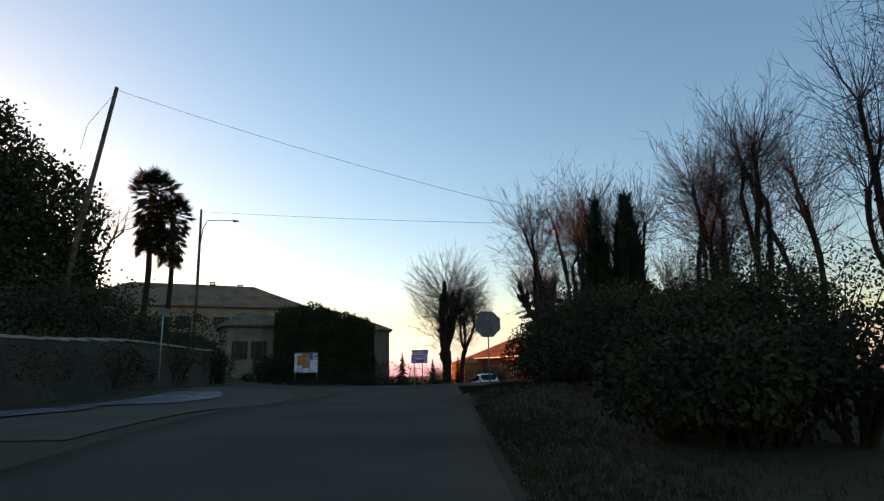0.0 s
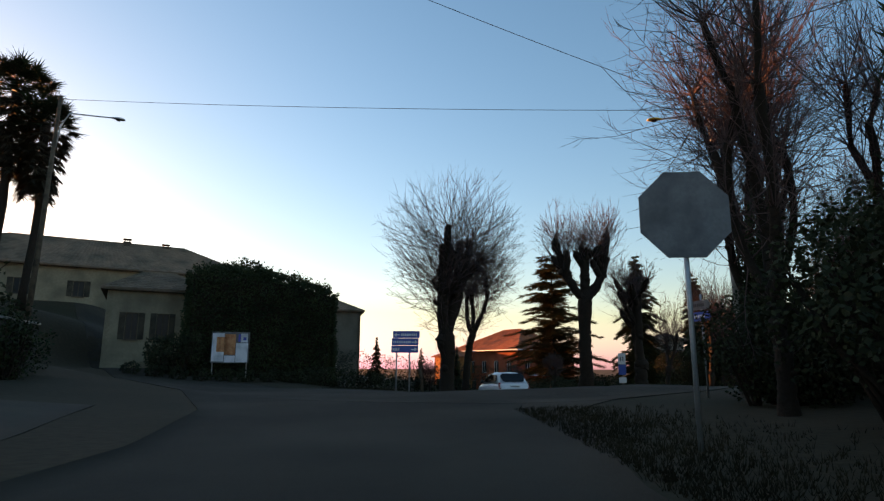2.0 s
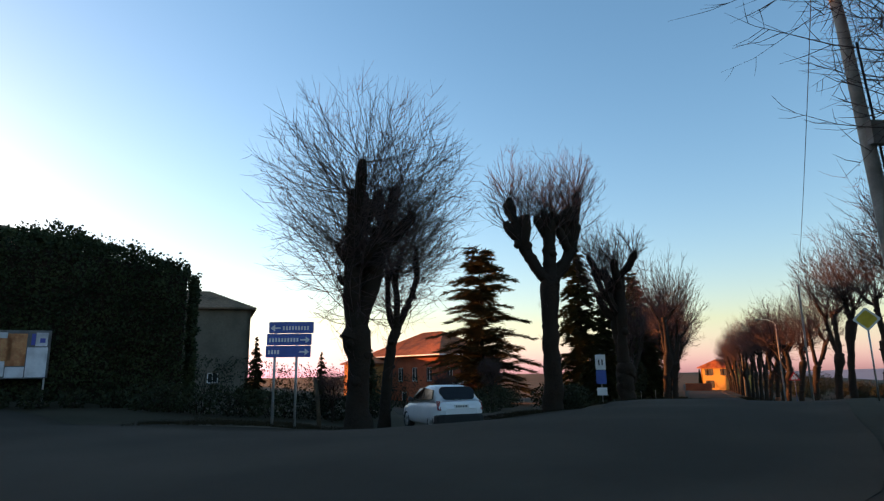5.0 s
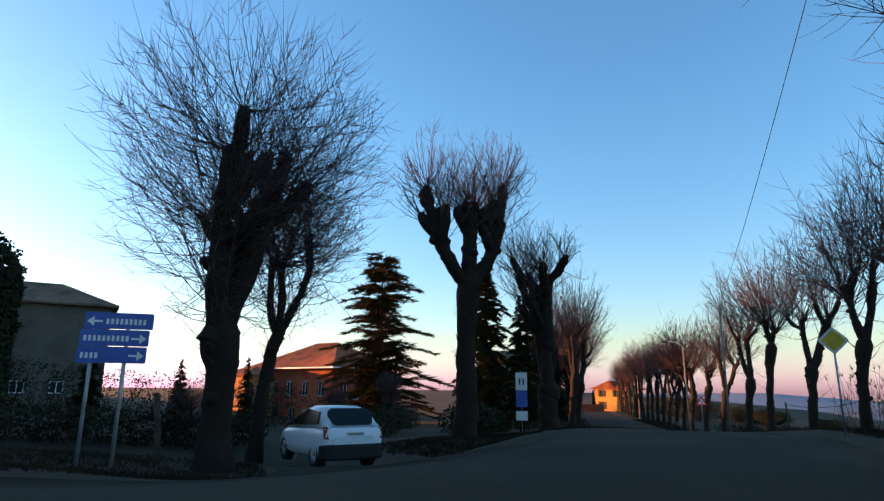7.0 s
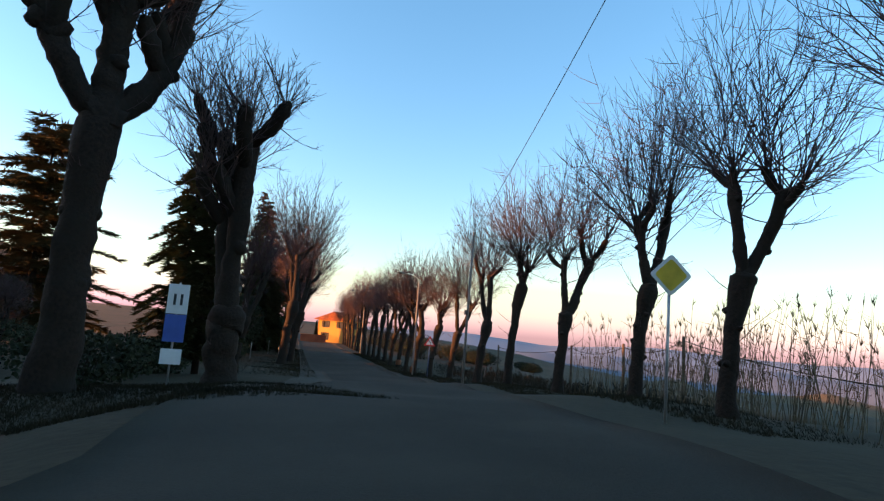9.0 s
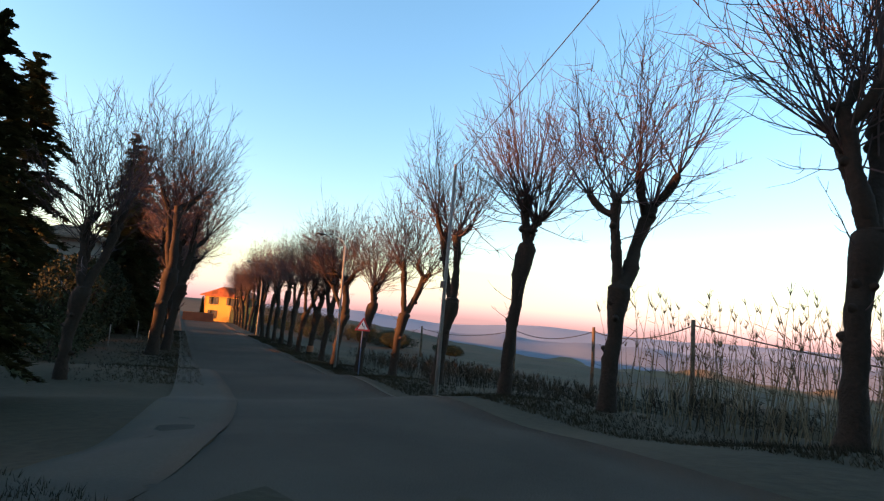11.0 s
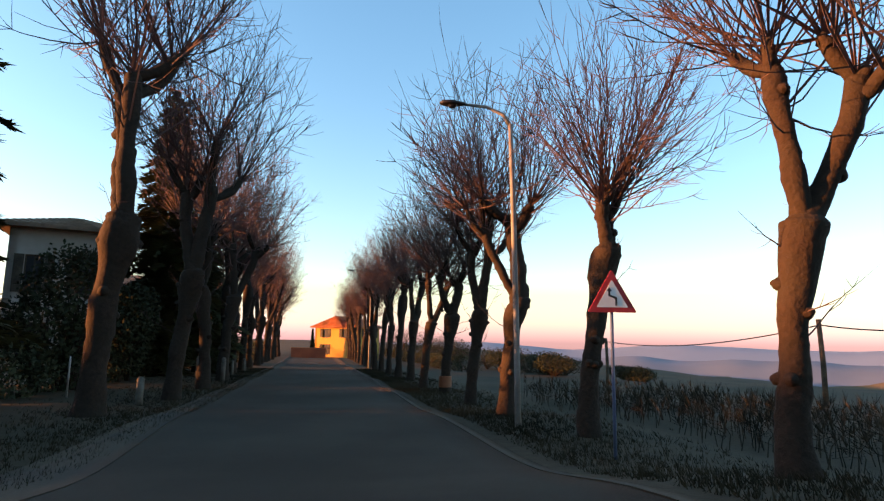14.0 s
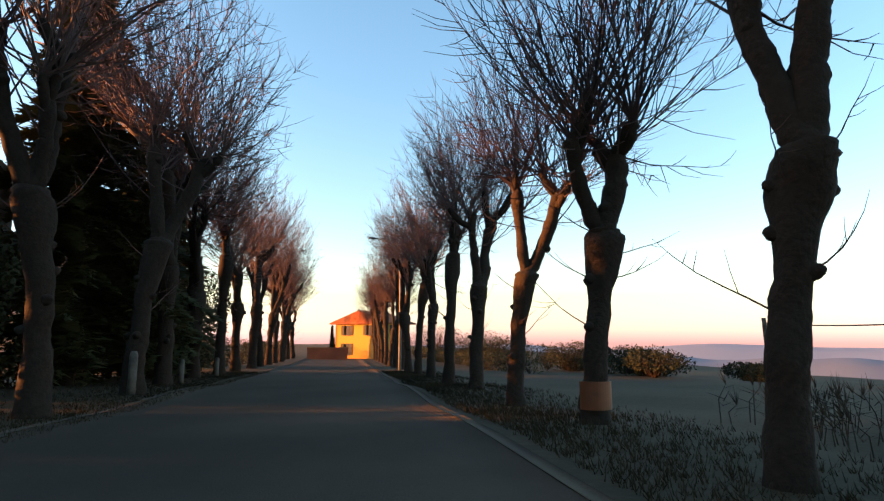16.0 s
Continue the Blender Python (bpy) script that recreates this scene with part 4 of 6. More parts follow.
house("villa", "pale rendered villa with dark shutters and a low hip roof", (31.0, 104.8), -18, 4.4, 8, -2.3, 5.5, 6.6, WHITE_PLASTER, OLD_TILE, [(0.7, 4.6, 1.5, 6.4), (2.9, 4.6, 3.7, 6.4), (0.7, 1.4, 1.5, 3.2), (2.9, 1.4, 3.7, 3.2)], [(2, 4.6, 3, 6.4), (5, 4.6, 6, 6.4)], hip=2.4, over=0.6, shutters=SHUTTER, left_holes=[(1.5, 4.6, 2.5, 6.4), (5.2, 4.6, 6.2, 6.4), (1.5, 1.4, 2.5, 3.2)])
house("ochre_house", "ochre rendered house with a tile roof at the avenue's end", (*av(100.5, -1.4).xy,), 19, 5.4, 8.5, -2.8, 2.3, 3.9, YELLOW_PLASTER, TILE, [(1.0, 3.5, 1.9, 4.8), (3.5, 3.5, 4.4, 4.8), (1.0, 0.9, 1.9, 2.3)], [], hip=0, over=0.6, shutters=SHUTTER, left_holes=[(1.5, 3.5, 2.5, 4.8), (5.2, 3.5, 6.2, 4.8), (1.5, 0.9, 2.5, 2.4)])
garden_wall = thing("garden_wall", "low red-brown brick garden wall across the avenue's end", "wall", (*av(100.2, 8.6).xy, g(*av(100.2, 6).xy) - 0.3), -32)
part("wall", wall_panel(5.0, 1.7, 0.3, []).done("garden_wall_face", BRICK), garden_wall)
part("coping", wall_panel(5.1, 0.12, 0.42, []).done("garden_wall_coping", TILE), garden_wall, "", pose(-0.05, -0.06, 1.7))
tree("cypress_tree", "small dark cypress behind the brick garden wall", CYP, at_ground(*av(102.5, 5.6).xy), 40, 0.40, "cypresses", "tree")
house("low_house", "low plastered house behind the avenue's trees", (39.5, 134.0), -44, 7.5, 8, -2.4, 4.4, 6.2, WHITE_PLASTER, OLD_TILE, [(1.4, 3.2, 2.4, 4.8), (5, 3.2, 6, 4.8)], hip=3, over=0.6)

# balcony of the brick house
balcony = Soup()
balcony.box((6.6, -1.3, 3.75), (12.0, 0.0, 3.95))
for k in range(28):
    balcony.box((6.65 + k * 0.195, -1.28, 3.95), (6.69 + k * 0.195, -1.24, 4.85))
balcony.box((6.6, -1.30, 4.85), (12.0, -1.22, 4.92))
brick_house = [o for o in scene.objects if o.name == "brick_house"][0]
part("balcony", balcony.done("balcony", SIGN_WHITE), brick_house, "white balcony with thin railings", pose(17.0, 0, 0, 0, 0, 90) @ pose(-4.2, 0, 0))


def ivy_block(seed, w, d, h, size, per_m2):
    """Leaves over the front, sides and top of a block, deeper and thicker by patches, ragged along the top."""
    rng = random.Random(seed)
    soup = Soup()
    for face, area in (("front", w * h), ("left", d * h), ("right", d * h), ("top", w * d)):
        for _ in range(int(area * per_m2)):
            a, b = rng.random(), rng.random()
            if face == "front":
                p, n = Vector((a * w, 0, b * h)), Vector((0, -1, 0))
            elif face == "left":
                p, n = Vector((0, a * d, b * h)), Vector((-1, 0, 0))
            elif face == "right":
                p, n = Vector((w, a * d, b * h)), Vector((1, 0, 0))
            else:
                p, n = Vector((a * w, b * d, h)), Vector((0, 0, 1))
            p.z *= 1.06 - 0.16 * (p.x / w) ** 2 + 0.05 * noise.noise(Vector((p.x * 0.8, p.y * 0.3, 2)))
            deep = 0.25 + 0.30 * noise.noise(p * 0.9) + 0.18 * noise.noise(p * 3.1)
            if face == "top":
                deep += 0.55 * max(0, noise.noise(Vector((p.x * 0.55, p.y * 0.5, 7)))) + (0.5 * rng.random() ** 3 if rng.random() < 0.2 else 0)
            q = p + n * max(0.02, deep + rng.uniform(-0.12, 0.12))
            t = (n * 0.5 + rand_dir(rng) + Vector((0, 0, -0.3))).normalized() * size * rng.uniform(0.6, 1.3)
            soup.leaf(q, t, t.cross(rand_dir(rng)).normalized() * size * 0.42)
    return soup.done("ivy", IVY)


shed = thing("ivy_shed", "roadside building wholly overgrown with dark ivy", "house", (-17.3, 63.2, 0.0), 12.5)
# dark bark colour on the core stands for shade between the ivy leaves
core = Soup()
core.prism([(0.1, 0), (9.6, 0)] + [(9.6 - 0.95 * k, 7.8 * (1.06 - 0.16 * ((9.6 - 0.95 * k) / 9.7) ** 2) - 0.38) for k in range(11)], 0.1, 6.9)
part("wall", core.done("shade_core", BARK), shed)
part("ivy", ivy_block(101, 9.7, 7.0, 7.8, 0.15, 200), shed, "thick dark ivy")
tuft = thing("ivy_tuft", "dark tuft of ivy standing up on the overgrown roof", "plant", (-14.4, 66.6, 7.7))
part("leaves", foliage(103, [(0, 0, 0.8, 1.1, 0.9, 1.1), (1.2, 0, 0.5, 0.9, 0.8, 0.7)], 1500, 0.2, IVY, "tuft"), tuft)

# notice board on the ivy
board = thing("notice_board", "weathered notice board with torn white and orange posters", "board", (-15.5, 62.95, 0.92), 12)
board.scale = (0.82, 1.0, 1.0)
for x in (0.15, 2.85):
    q = Soup()
    q.tube([Vector((x, 0.08, -0.9)), Vector((x, 0.08, 2.9))], [0.05, 0.05], 8)
    part("post", q.done("post", GALV), board)
q = Soup()
q.box((0, 0, 0.85), (3.0, 0.05, 2.95))
part("panel", q.done("panel", SIGN_BACK), board)
for x0, z0, x1, z1, mat in ((0.05, 0.95, 1.0, 2.85, POSTER), (1.02, 1.4, 1.9, 2.8, POSTER_RED), (0.4, 1.6, 1.25, 2.6, POSTER_RED), (1.95, 0.9, 2.9, 2.2, POSTER), (2.3, 2.25, 2.85, 2.85, POSTER), (1.05, 0.9, 1.9, 1.35, POSTER)):
    q = Soup()
    q.box((x0, -0.012 if mat is POSTER else -0.02, z0), (x1, -0.002, z1))
    part("poster", q.done("poster", mat), board)
q = Soup()
q.box((2.1, -0.018, 2.3), (2.28, -0.002, 2.8))
q.box((2.5, -0.024, 2.4), (2.75, -0.013, 2.6))
part("poster", q.done("poster", POSTER_BLUE), board, "dark blue torn strip")


# ---- garden wall and palms on the western bank ----
def long_wall(name, label, points, height, thick, mat):
    pts = resample(points, 26)
    soup = Soup()
    z = lie(pts)
    for i in range(len(pts) - 1):
        a, b = Vector((*pts[i], 0)), Vector((*pts[i + 1], 0))
        n = (b - a).cross(Vector((0, 0, 1))).normalized() * thick / 2
        base = len(soup.v)
        for p, zz in ((a, z[i]), (b, z[i + 1])):
            for s in (n, -n):
                soup.v += [Vector((p.x + s.x, p.y + s.y, zz - 0.3)), Vector((p.x + s.x, p.y + s.y, zz + height + 0.06 * math.sin(i * 1.7)))]
        soup.f += [(base, base + 4, base + 5, base + 1), (base + 6, base + 2, base + 3, base + 7), (base + 1, base + 5, base + 7, base + 3), (base, base + 1, base + 3, base + 2), (base + 4, base + 6, base + 7, base + 5)]
    ob = thing(name, label, "wall")
    part("masonry", soup.done("masonry", mat), ob)
    cap = Soup()
    for i in range(len(pts) - 1):
        a, b = pts[i], pts[i + 1]
        d = np.array(b) - a
        ln = float(np.hypot(*d))
        m = Matrix.Translation((a[0], a[1], z[i] + height + 0.02)) @ Matrix.Rotation(math.atan2(d[1], d[0]), 4, "Z")
        cap.box((0.01, -thick / 2 - 0.05, 0), (ln - 0.01, thick / 2 + 0.05, 0.09), m)
    part("coping", cap.done("coping", CONCRETE), ob, "rough stone coping")
    return ob


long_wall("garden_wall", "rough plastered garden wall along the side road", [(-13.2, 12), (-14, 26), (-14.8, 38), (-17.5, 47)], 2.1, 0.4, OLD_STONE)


def fan_palm(seed, height, skirt):
    rng = random.Random(seed)
    wood, fronds, dead = Soup(), Soup(), Soup()
    pts = [Vector((0.12 * math.sin(i * 0.9 + seed), 0.10 * math.cos(i * 0.7), height * i / 9)) for i in range(10)]
    wood.tube(pts, [0.24] + [0.17 + 0.015 * (i % 2) for i in range(8)] + [0.26], 9)

    def fan(soup, root, way, stalk, blade, n):
        tip = root + way * stalk
        soup.tube([root, tip], [0.02, 0.015], 3, False)
        side = way.cross(Vector((0, 0, 1)))
        side = side.normalized() if side.length > 0.05 else Vector((1, 0, 0))
        up = side.cross(way).normalized()
        for k in range(n):
            a = (k / (n - 1) - 0.5) * 3.9
            d = (way * math.cos(a) + side * math.sin(a) - Vector((0, 0, 0.25 * abs(math.sin(a)))) + up * rng.uniform(-0.15, 0.15)).normalized() * blade * rng.uniform(0.75, 1.05)
            soup.blade(tip, d, 0.045)

    top = pts[-1]
    for _ in range(85):
        a, e = rng.uniform(0, 2 * math.pi), rng.uniform(-0.35, 1.3)
        way = Vector((math.cos(a) * math.cos(e), math.sin(a) * math.cos(e), math.sin(e)))
        fan(fronds, top + way * 0.2, way, rng.uniform(0.7, 1.15), rng.uniform(0.6, 0.85), 17)
    for _ in range(210):
        a, f = rng.uniform(0, 2 * math.pi), rng.random()
        root = top - Vector((0, 0, 0.2 + f * skirt))
        way = Vector((math.cos(a) * 0.55, math.sin(a) * 0.55, -0.8 + 0.5 * (1 - f))).normalized()
        fan(dead, root, way, rng.uniform(0.7, 1.2), rng.uniform(0.5, 0.8), 13)
    return wood.done("palm_trunk", BARK, True), fronds.done("palm_fronds", CYPRESS), dead.done("palm_skirt", STALK)


def palm(label, at, meshes, turn, size):
    ob = thing("palm_tree", label, "tree", at, turn, "fan palms")
    ob.scale = (size,) * 3
    part("trunk", meshes[0], ob)
    part("crown", meshes[1], ob)
    part("dead_fronds", meshes[2], ob, "skirt of hanging dead fronds")


PALM = fan_palm(111, 9.6, 3.0)
palm("tall fan palm with a skirt of dead fronds", at_ground(-33.0, 66.0), PALM, 0, 1.75)
palm("tall fan palm with a skirt of dead fronds", at_ground(-30.6, 66.4), PALM, 130, 1.5)
BARE = pollard(115, 0.14, 2.4, [(30, 28, 3.2, 0.08), (150, 24, 3.4, 0.08), (270, 30, 3.0, 0.08)], 70, 2.4, 6, spread=1.3, low=0.9, shoot_r=0.022, first=2)
tree("bare_tree", "thin bare garden tree beside the palms", BARE, at_ground(-38.5, 64), 10, 2.1)


# ---- poles, lamps and wires ----
def rod(name, label, parent, pts, radii, mat, sides=10):
    s = Soup()
    s.tube([Vector(p) for p in pts], radii, sides)
    return part(name, s.done(name, mat, True), parent, label)


def lamp_head(parent, at, way, mat, size=1.0):
    """A cobra-head lantern at the arm's end: body, and its lens beneath."""
    way = Vector(way).normalized()
    side = way.cross(Vector((0, 0, 1))).normalized()
    outline = [(0, 0.05), (0.12, 0.10), (0.38, 0.17), (0.62, 0.15), (0.74, 0.06)]
    s = Soup()
    n = 10
    for d, w in outline:
        for k in range(n):
            a = 2 * math.pi * k / n
            s.v.append(Vector(at) + (way * d + side * math.cos(a) * w + Vector((0, 0, math.sin(a) * w * (0.62 if math.sin(a) > 0 else 0.30)))) * size)
    for i in range(len(outline) - 1):
        for k in range(n):
            q = (k + 1) % n
            s.f.append((i * n + k, i * n + q, (i + 1) * n + q, (i + 1) * n + k))
    s.f += [tuple(range(n - 1, -1, -1)), tuple((len(outline) - 1) * n + k for k in range(n))]
    head = part("lantern", s.done("lantern", mat, True), parent)
    lens = Soup()
    lens.tube([Vector(at) + (way * 0.40 + Vector((0, 0, -0.05))) * size, Vector(at) + (way * 0.40 + Vector((0, 0, -0.10))) * size], [0.13 * size, 0.09 * size], 10)
    part("lens", lens.done("lens", GLASS), head, "dull glass lens")
    return head


lamp_a = thing("street_lamp", "street lamp on a tall dark pole beside the farm roofs", "street lamp", at_ground(-22.3, 54.3), 0, "street lamps")
ga = lamp_a.location.z
rod("pole", "", lamp_a, [(-0.2, 0, -0.3), (-0.3, 0.4, 8), (-0.55, 0.9, 17.3 - ga)], [0.17, 0.14, 0.10], WOOD)
rod("arm", "thin grey lamp arm", lamp_a, [(-0.4, 0.7, 13.6 - ga), (-0.25, 0.8, 15.4 - ga), (0.1, 0.9, 16.2 - ga), (2.0, 1.9, 16.4 - ga)], [0.05, 0.05, 0.045, 0.04], GALV, 7)
lamp_head(lamp_a, (1.95, 1.88, 16.4 - ga), (1, 0.5, -0.02), GALV, 1.1)

lamp_b = thing("street_lamp", "tall tapered concrete lamp post with a side arm", "street lamp", at_ground(11.4, 44.5), 0, "street lamps")
gb = lamp_b.location.z
rod("pole", "", lamp_b, [(0, 0, -0.3), (-0.14, 0, 4.5), (-0.4, 0, 8.9), (-0.72, 0, 12.7 - gb)], [0.19, 0.16, 0.125, 0.10], CONCRETE, 12)
rod("arm", "slim steel lamp arm", lamp_b, [(-0.67, 0, 11.6 - gb), (-1.43, 0, 12.0 - gb), (-2.7, 0.0, 11.8 - gb)], [0.045, 0.04, 0.036], GALV, 7)
# yellow shell: the low sun on this lantern, put into its colour
lamp_head(lamp_b, (-2.65, 0, 11.8 - gb), (-1, -0.1, -0.12), SIGN_YELLOW, 0.9)
for z, w, h in ((5.9, 0.20, 0.55), (2.6, 0.13, 0.36)):
    s = Soup()
    s.box((-w - 0.2, -0.31, z), (w - 0.2, -0.145, z + h))
    part("switch_box", s.done("switch_box", PAINTED), lamp_b, "grey switch box strapped to the post")
rod("cable", "", lamp_b, [(0.2, -0.1, 0.2), (0.06, -0.1, 4.5), (-0.18, -0.1, 8.5)], [0.03, 0.03, 0.03], DARK_METAL, 6)

lc = av(20.8, 1.15)
lamp_c = thing("street_lamp", "slim grey lamp post leaning a little over the road", "street lamp", at_ground(lc.x, lc.y), 0, "street lamps")
rod("pole", "", lamp_c, [(0, 0, -0.3), (0.05, 0.08, 2.0), (0.16, 0.26, 5.2), (0.24, 0.40, 6.95)], [0.070, 0.066, 0.060, 0.05], PAINTED, 12)
rod("arm", "curved lamp arm", lamp_c, [(0.24, 0.40, 6.9), (0.16, 0.54, 7.2), (-0.12, 0.84, 7.4), (-0.5, 1.2, 7.45)], [0.05, 0.045, 0.04, 0.035], PAINTED, 8)
lamp_head(lamp_c, (-0.46, 1.16, 7.45), (-0.7, 0.68, 0.04), DARK_METAL, 0.9)
far_lamp = thing("street_lamp", "slim grey lamp post among the avenue limes", "street lamp", at_ground(*av(62, 0.6).xy), 0, "street lamps")
rod("pole", "", far_lamp, [(0, 0, -0.3), (0, 0, 4), (0, 0.1, 8.0)], [0.115, 0.09, 0.07], PAINTED, 10)
rod("arm", "curved lamp arm", far_lamp, [(0.0, 0.1, 7.9), (-0.3, 0.2, 8.4), (-1.35, 0.8, 8.6)], [0.05, 0.045, 0.035], PAINTED, 7)
lamp_head(far_lamp, (-1.3, 0.78, 8.6), (-0.87, 0.5, 0.04), DARK_METAL, 0.9)

pd = av(5.1, 1.8)
pole_d = thing("utility_pole", "slim grey steel utility pole on the verge", "pole", at_ground(pd.x, pd.y), 0)
rod("shaft", "", pole_d, [(0, 0, -0.3), (0.0, 0.0, 3.5), (0.05, 0.0, 7.6)], [0.068, 0.06, 0.05], PAINTED, 12)
s = Soup()
s.box((-0.17, -0.06, 3.5), (-0.055, 0.06, 3.72))
part("bracket", s.done("bracket", DARK_METAL), pole_d, "small dark bracket")

pole_w = thing("utility_pole", "leaning dark wooden utility pole on the bank", "pole", at_ground(-21.6, 34.6), 0)
gw = pole_w.location.z
rod("shaft", "", pole_w, [(-1.0, 0, -0.3), (0.05, 0, 9), (1.2, 0.6, 19.7 - gw)], [0.19, 0.16, 0.12], WOOD, 10)
rod("stay", "thin steel stay", pole_w, [(1.1, 0.55, 19.2 - gw), (-0.2, 0.2, 17.0 - gw), (-0.4, 0.1, 15.4 - gw)], [0.015, 0.015, 0.015], DARK_METAL, 5)


def wire(name, label, a, b, sag, r=0.014, n=24):
    a, b = Vector(a), Vector(b)
    s = Soup()
    s.tube([a.lerp(b, i / n) - Vector((0, 0, sag * 4 * (i / n) * (1 - i / n))) for i in range(n + 1)], [r] * (n + 1), 5)
    ob = thing(name, label, "cable")
    part("strand", s.done("strand", DARK_METAL), ob)


LAMP_B_TOP = (10.7, 44.5, 12.5)
wire("overhead_cable", "thin overhead cable slung across the side road", (-20.3, 35.2, 19.5), LAMP_B_TOP, 0.5, 0.013)
wire("overhead_cable", "thin overhead cable slung across the junction", (-22.8, 55.2, 17.1), (10.7, 44.5, 12.25), 0.2, 0.013)
wire("overhead_cable", "thin overhead cable over the avenue", LAMP_B_TOP, (pd.x, pd.y, g(pd.x, pd.y) + 7.5), 0.4, 0.012)


# ---- traffic signs ----
def flat_sign(parent, name, outline, y, thick, mat, label=""):
    s = Soup()
    s.prism(outline, y, y + thick)
    return part(name, s.done(name, mat), parent, label)


def rounded(outline, r, n=4):
    out = []
    pts = [Vector((p[0], p[1])) for p in outline]
    for i, p in enumerate(pts):
        a, b = pts[i - 1], pts[(i + 1) % len(pts)]
        u, w = (a - p).normalized(), (b - p).normalized()
        for k in range(n + 1):
            f = k / n
            q = p + u * r * (1 - f) ** 2 + w * r * f ** 2
            out.append((q.x, q.y))
    return out


stop = thing("stop_sign", "octagonal road sign, its dull grey back turned to the road", "traffic sign", at_ground(2.25, 29.1), -6, "traffic signs")
zs = 3.55 - stop.location.z
rod("post", "", stop, [(0, 0.05, -0.3), (0, 0.05, zs + 0.5)], [0.035, 0.035], GALV)
flat_sign(stop, "plate", [(0.66 * math.cos(radians(22.5 + 45 * k)), zs + 0.66 * math.sin(radians(22.5 + 45 * k))) for k in range(8)], -0.02, 0.03, SIGN_BACK)
tri = thing("warning_sign", "red-bordered triangular double-bend warning sign on a post", "traffic sign", at_ground(35.05, 75.68), -42, "traffic signs")
tri.scale = (0.64,) * 3
zt = (1.48 - tri.location.z) / 0.64 - 0.72
rod("post", "", tri, [(0, 0.05, -0.4), (0, 0.05, zt + 0.55)], [0.042, 0.042], POST_BLUE)
TRI = [(-0.62, zt - 0.36), (0.62, zt - 0.36), (0, zt + 0.72)]
flat_sign(tri, "plate", rounded(TRI, 0.06), -0.02, 0.03, SIGN_RED)
flat_sign(tri, "face", rounded([(-0.40, zt - 0.235), (0.40, zt - 0.235), (0, zt + 0.46)], 0.03), -0.026, 0.005, SIGN_WHITE)
flat_sign(tri, "symbol", [(0.075, zt - 0.19), (0.125, zt - 0.19), (0.125, zt + 0.02), (-0.045, zt + 0.08), (-0.045, zt + 0.17), (0.0, zt + 0.17), (-0.07, zt + 0.27), (-0.14, zt + 0.17), (-0.095, zt + 0.17), (-0.095, zt + 0.045), (0.075, zt - 0.02)], -0.031, 0.004, SIGN_BLACK, "black double bend arrow")

dia = thing("priority_sign", "yellow diamond priority sign with a white edge on a post", "traffic sign", at_ground(17.6, 51.5), -42, "traffic signs")
zd = 3.31 - dia.location.z
rod("post", "", dia, [(0, 0.05, -0.3), (0, 0.05, zd + 0.3)], [0.03, 0.03], GALV)
for r, y, mat, nm in ((0.42, -0.02, SIGN_WHITE, "plate"), (0.33, -0.026, SIGN_YELLOW, "face")):
    flat_sign(dia, nm, rounded([(0, zd - r), (r, zd), (0, zd + r), (-r, zd)], 0.07), y, 0.02 if nm == "plate" else 0.005, mat)

blue = thing("direction_sign", "three stacked blue direction boards on two posts", "traffic sign", at_ground(-3.2, 54.7), -4, "traffic signs")
gz = blue.location.z
for x in (0.58, 1.30):
    rod("post", "", blue, [(x, 0.06, -0.4), (x, 0.06, 3.42 - gz)], [0.045, 0.045], GALV)
for k, (x0, arrow) in enumerate(((0.37, -1), (0.31, 1), (0.29, 1))):
    z0 = 3.10 - gz - k * 0.40
    flat_sign(blue, "board", rounded([(x0, z0), (x0 + 1.48, z0), (x0 + 1.48, z0 + 0.385), (x0, z0 + 0.385)], 0.04), -0.02, 0.05, SIGN_BLUE, "blue board with white arrow")
    ax = x0 + (0.22 if arrow < 0 else 1.26)
    flat_sign(blue, "arrow", [(ax - 0.16, z0 + 0.15), (ax + 0.02 * arrow, z0 + 0.15), (ax + 0.02 * arrow, z0 + 0.06), (ax + 0.17 * arrow, z0 + 0.175), (ax + 0.02 * arrow, z0 + 0.29), (ax + 0.02 * arrow, z0 + 0.20), (ax - 0.16, z0 + 0.20)] if arrow > 0 else [(ax + 0.16, z0 + 0.20), (ax - 0.02, z0 + 0.20), (ax - 0.02, z0 + 0.29), (ax - 0.17, z0 + 0.175), (ax - 0.02, z0 + 0.06), (ax - 0.02, z0 + 0.15), (ax + 0.16, z0 + 0.15)], -0.026, 0.005, SIGN_WHITE)
    left = x0 + (0.46 if arrow < 0 else 0.08)
    for j in range((9, 10, 4)[k]):
        flat_sign(blue, "letter_bar", [(left + j * 0.10, z0 + 0.11), (left + j * 0.10 + 0.06, z0 + 0.11), (left + j * 0.10 + 0.06, z0 + 0.24), (left + j * 0.10, z0 + 0.24)], -0.025, 0.004, SIGN_WHITE)

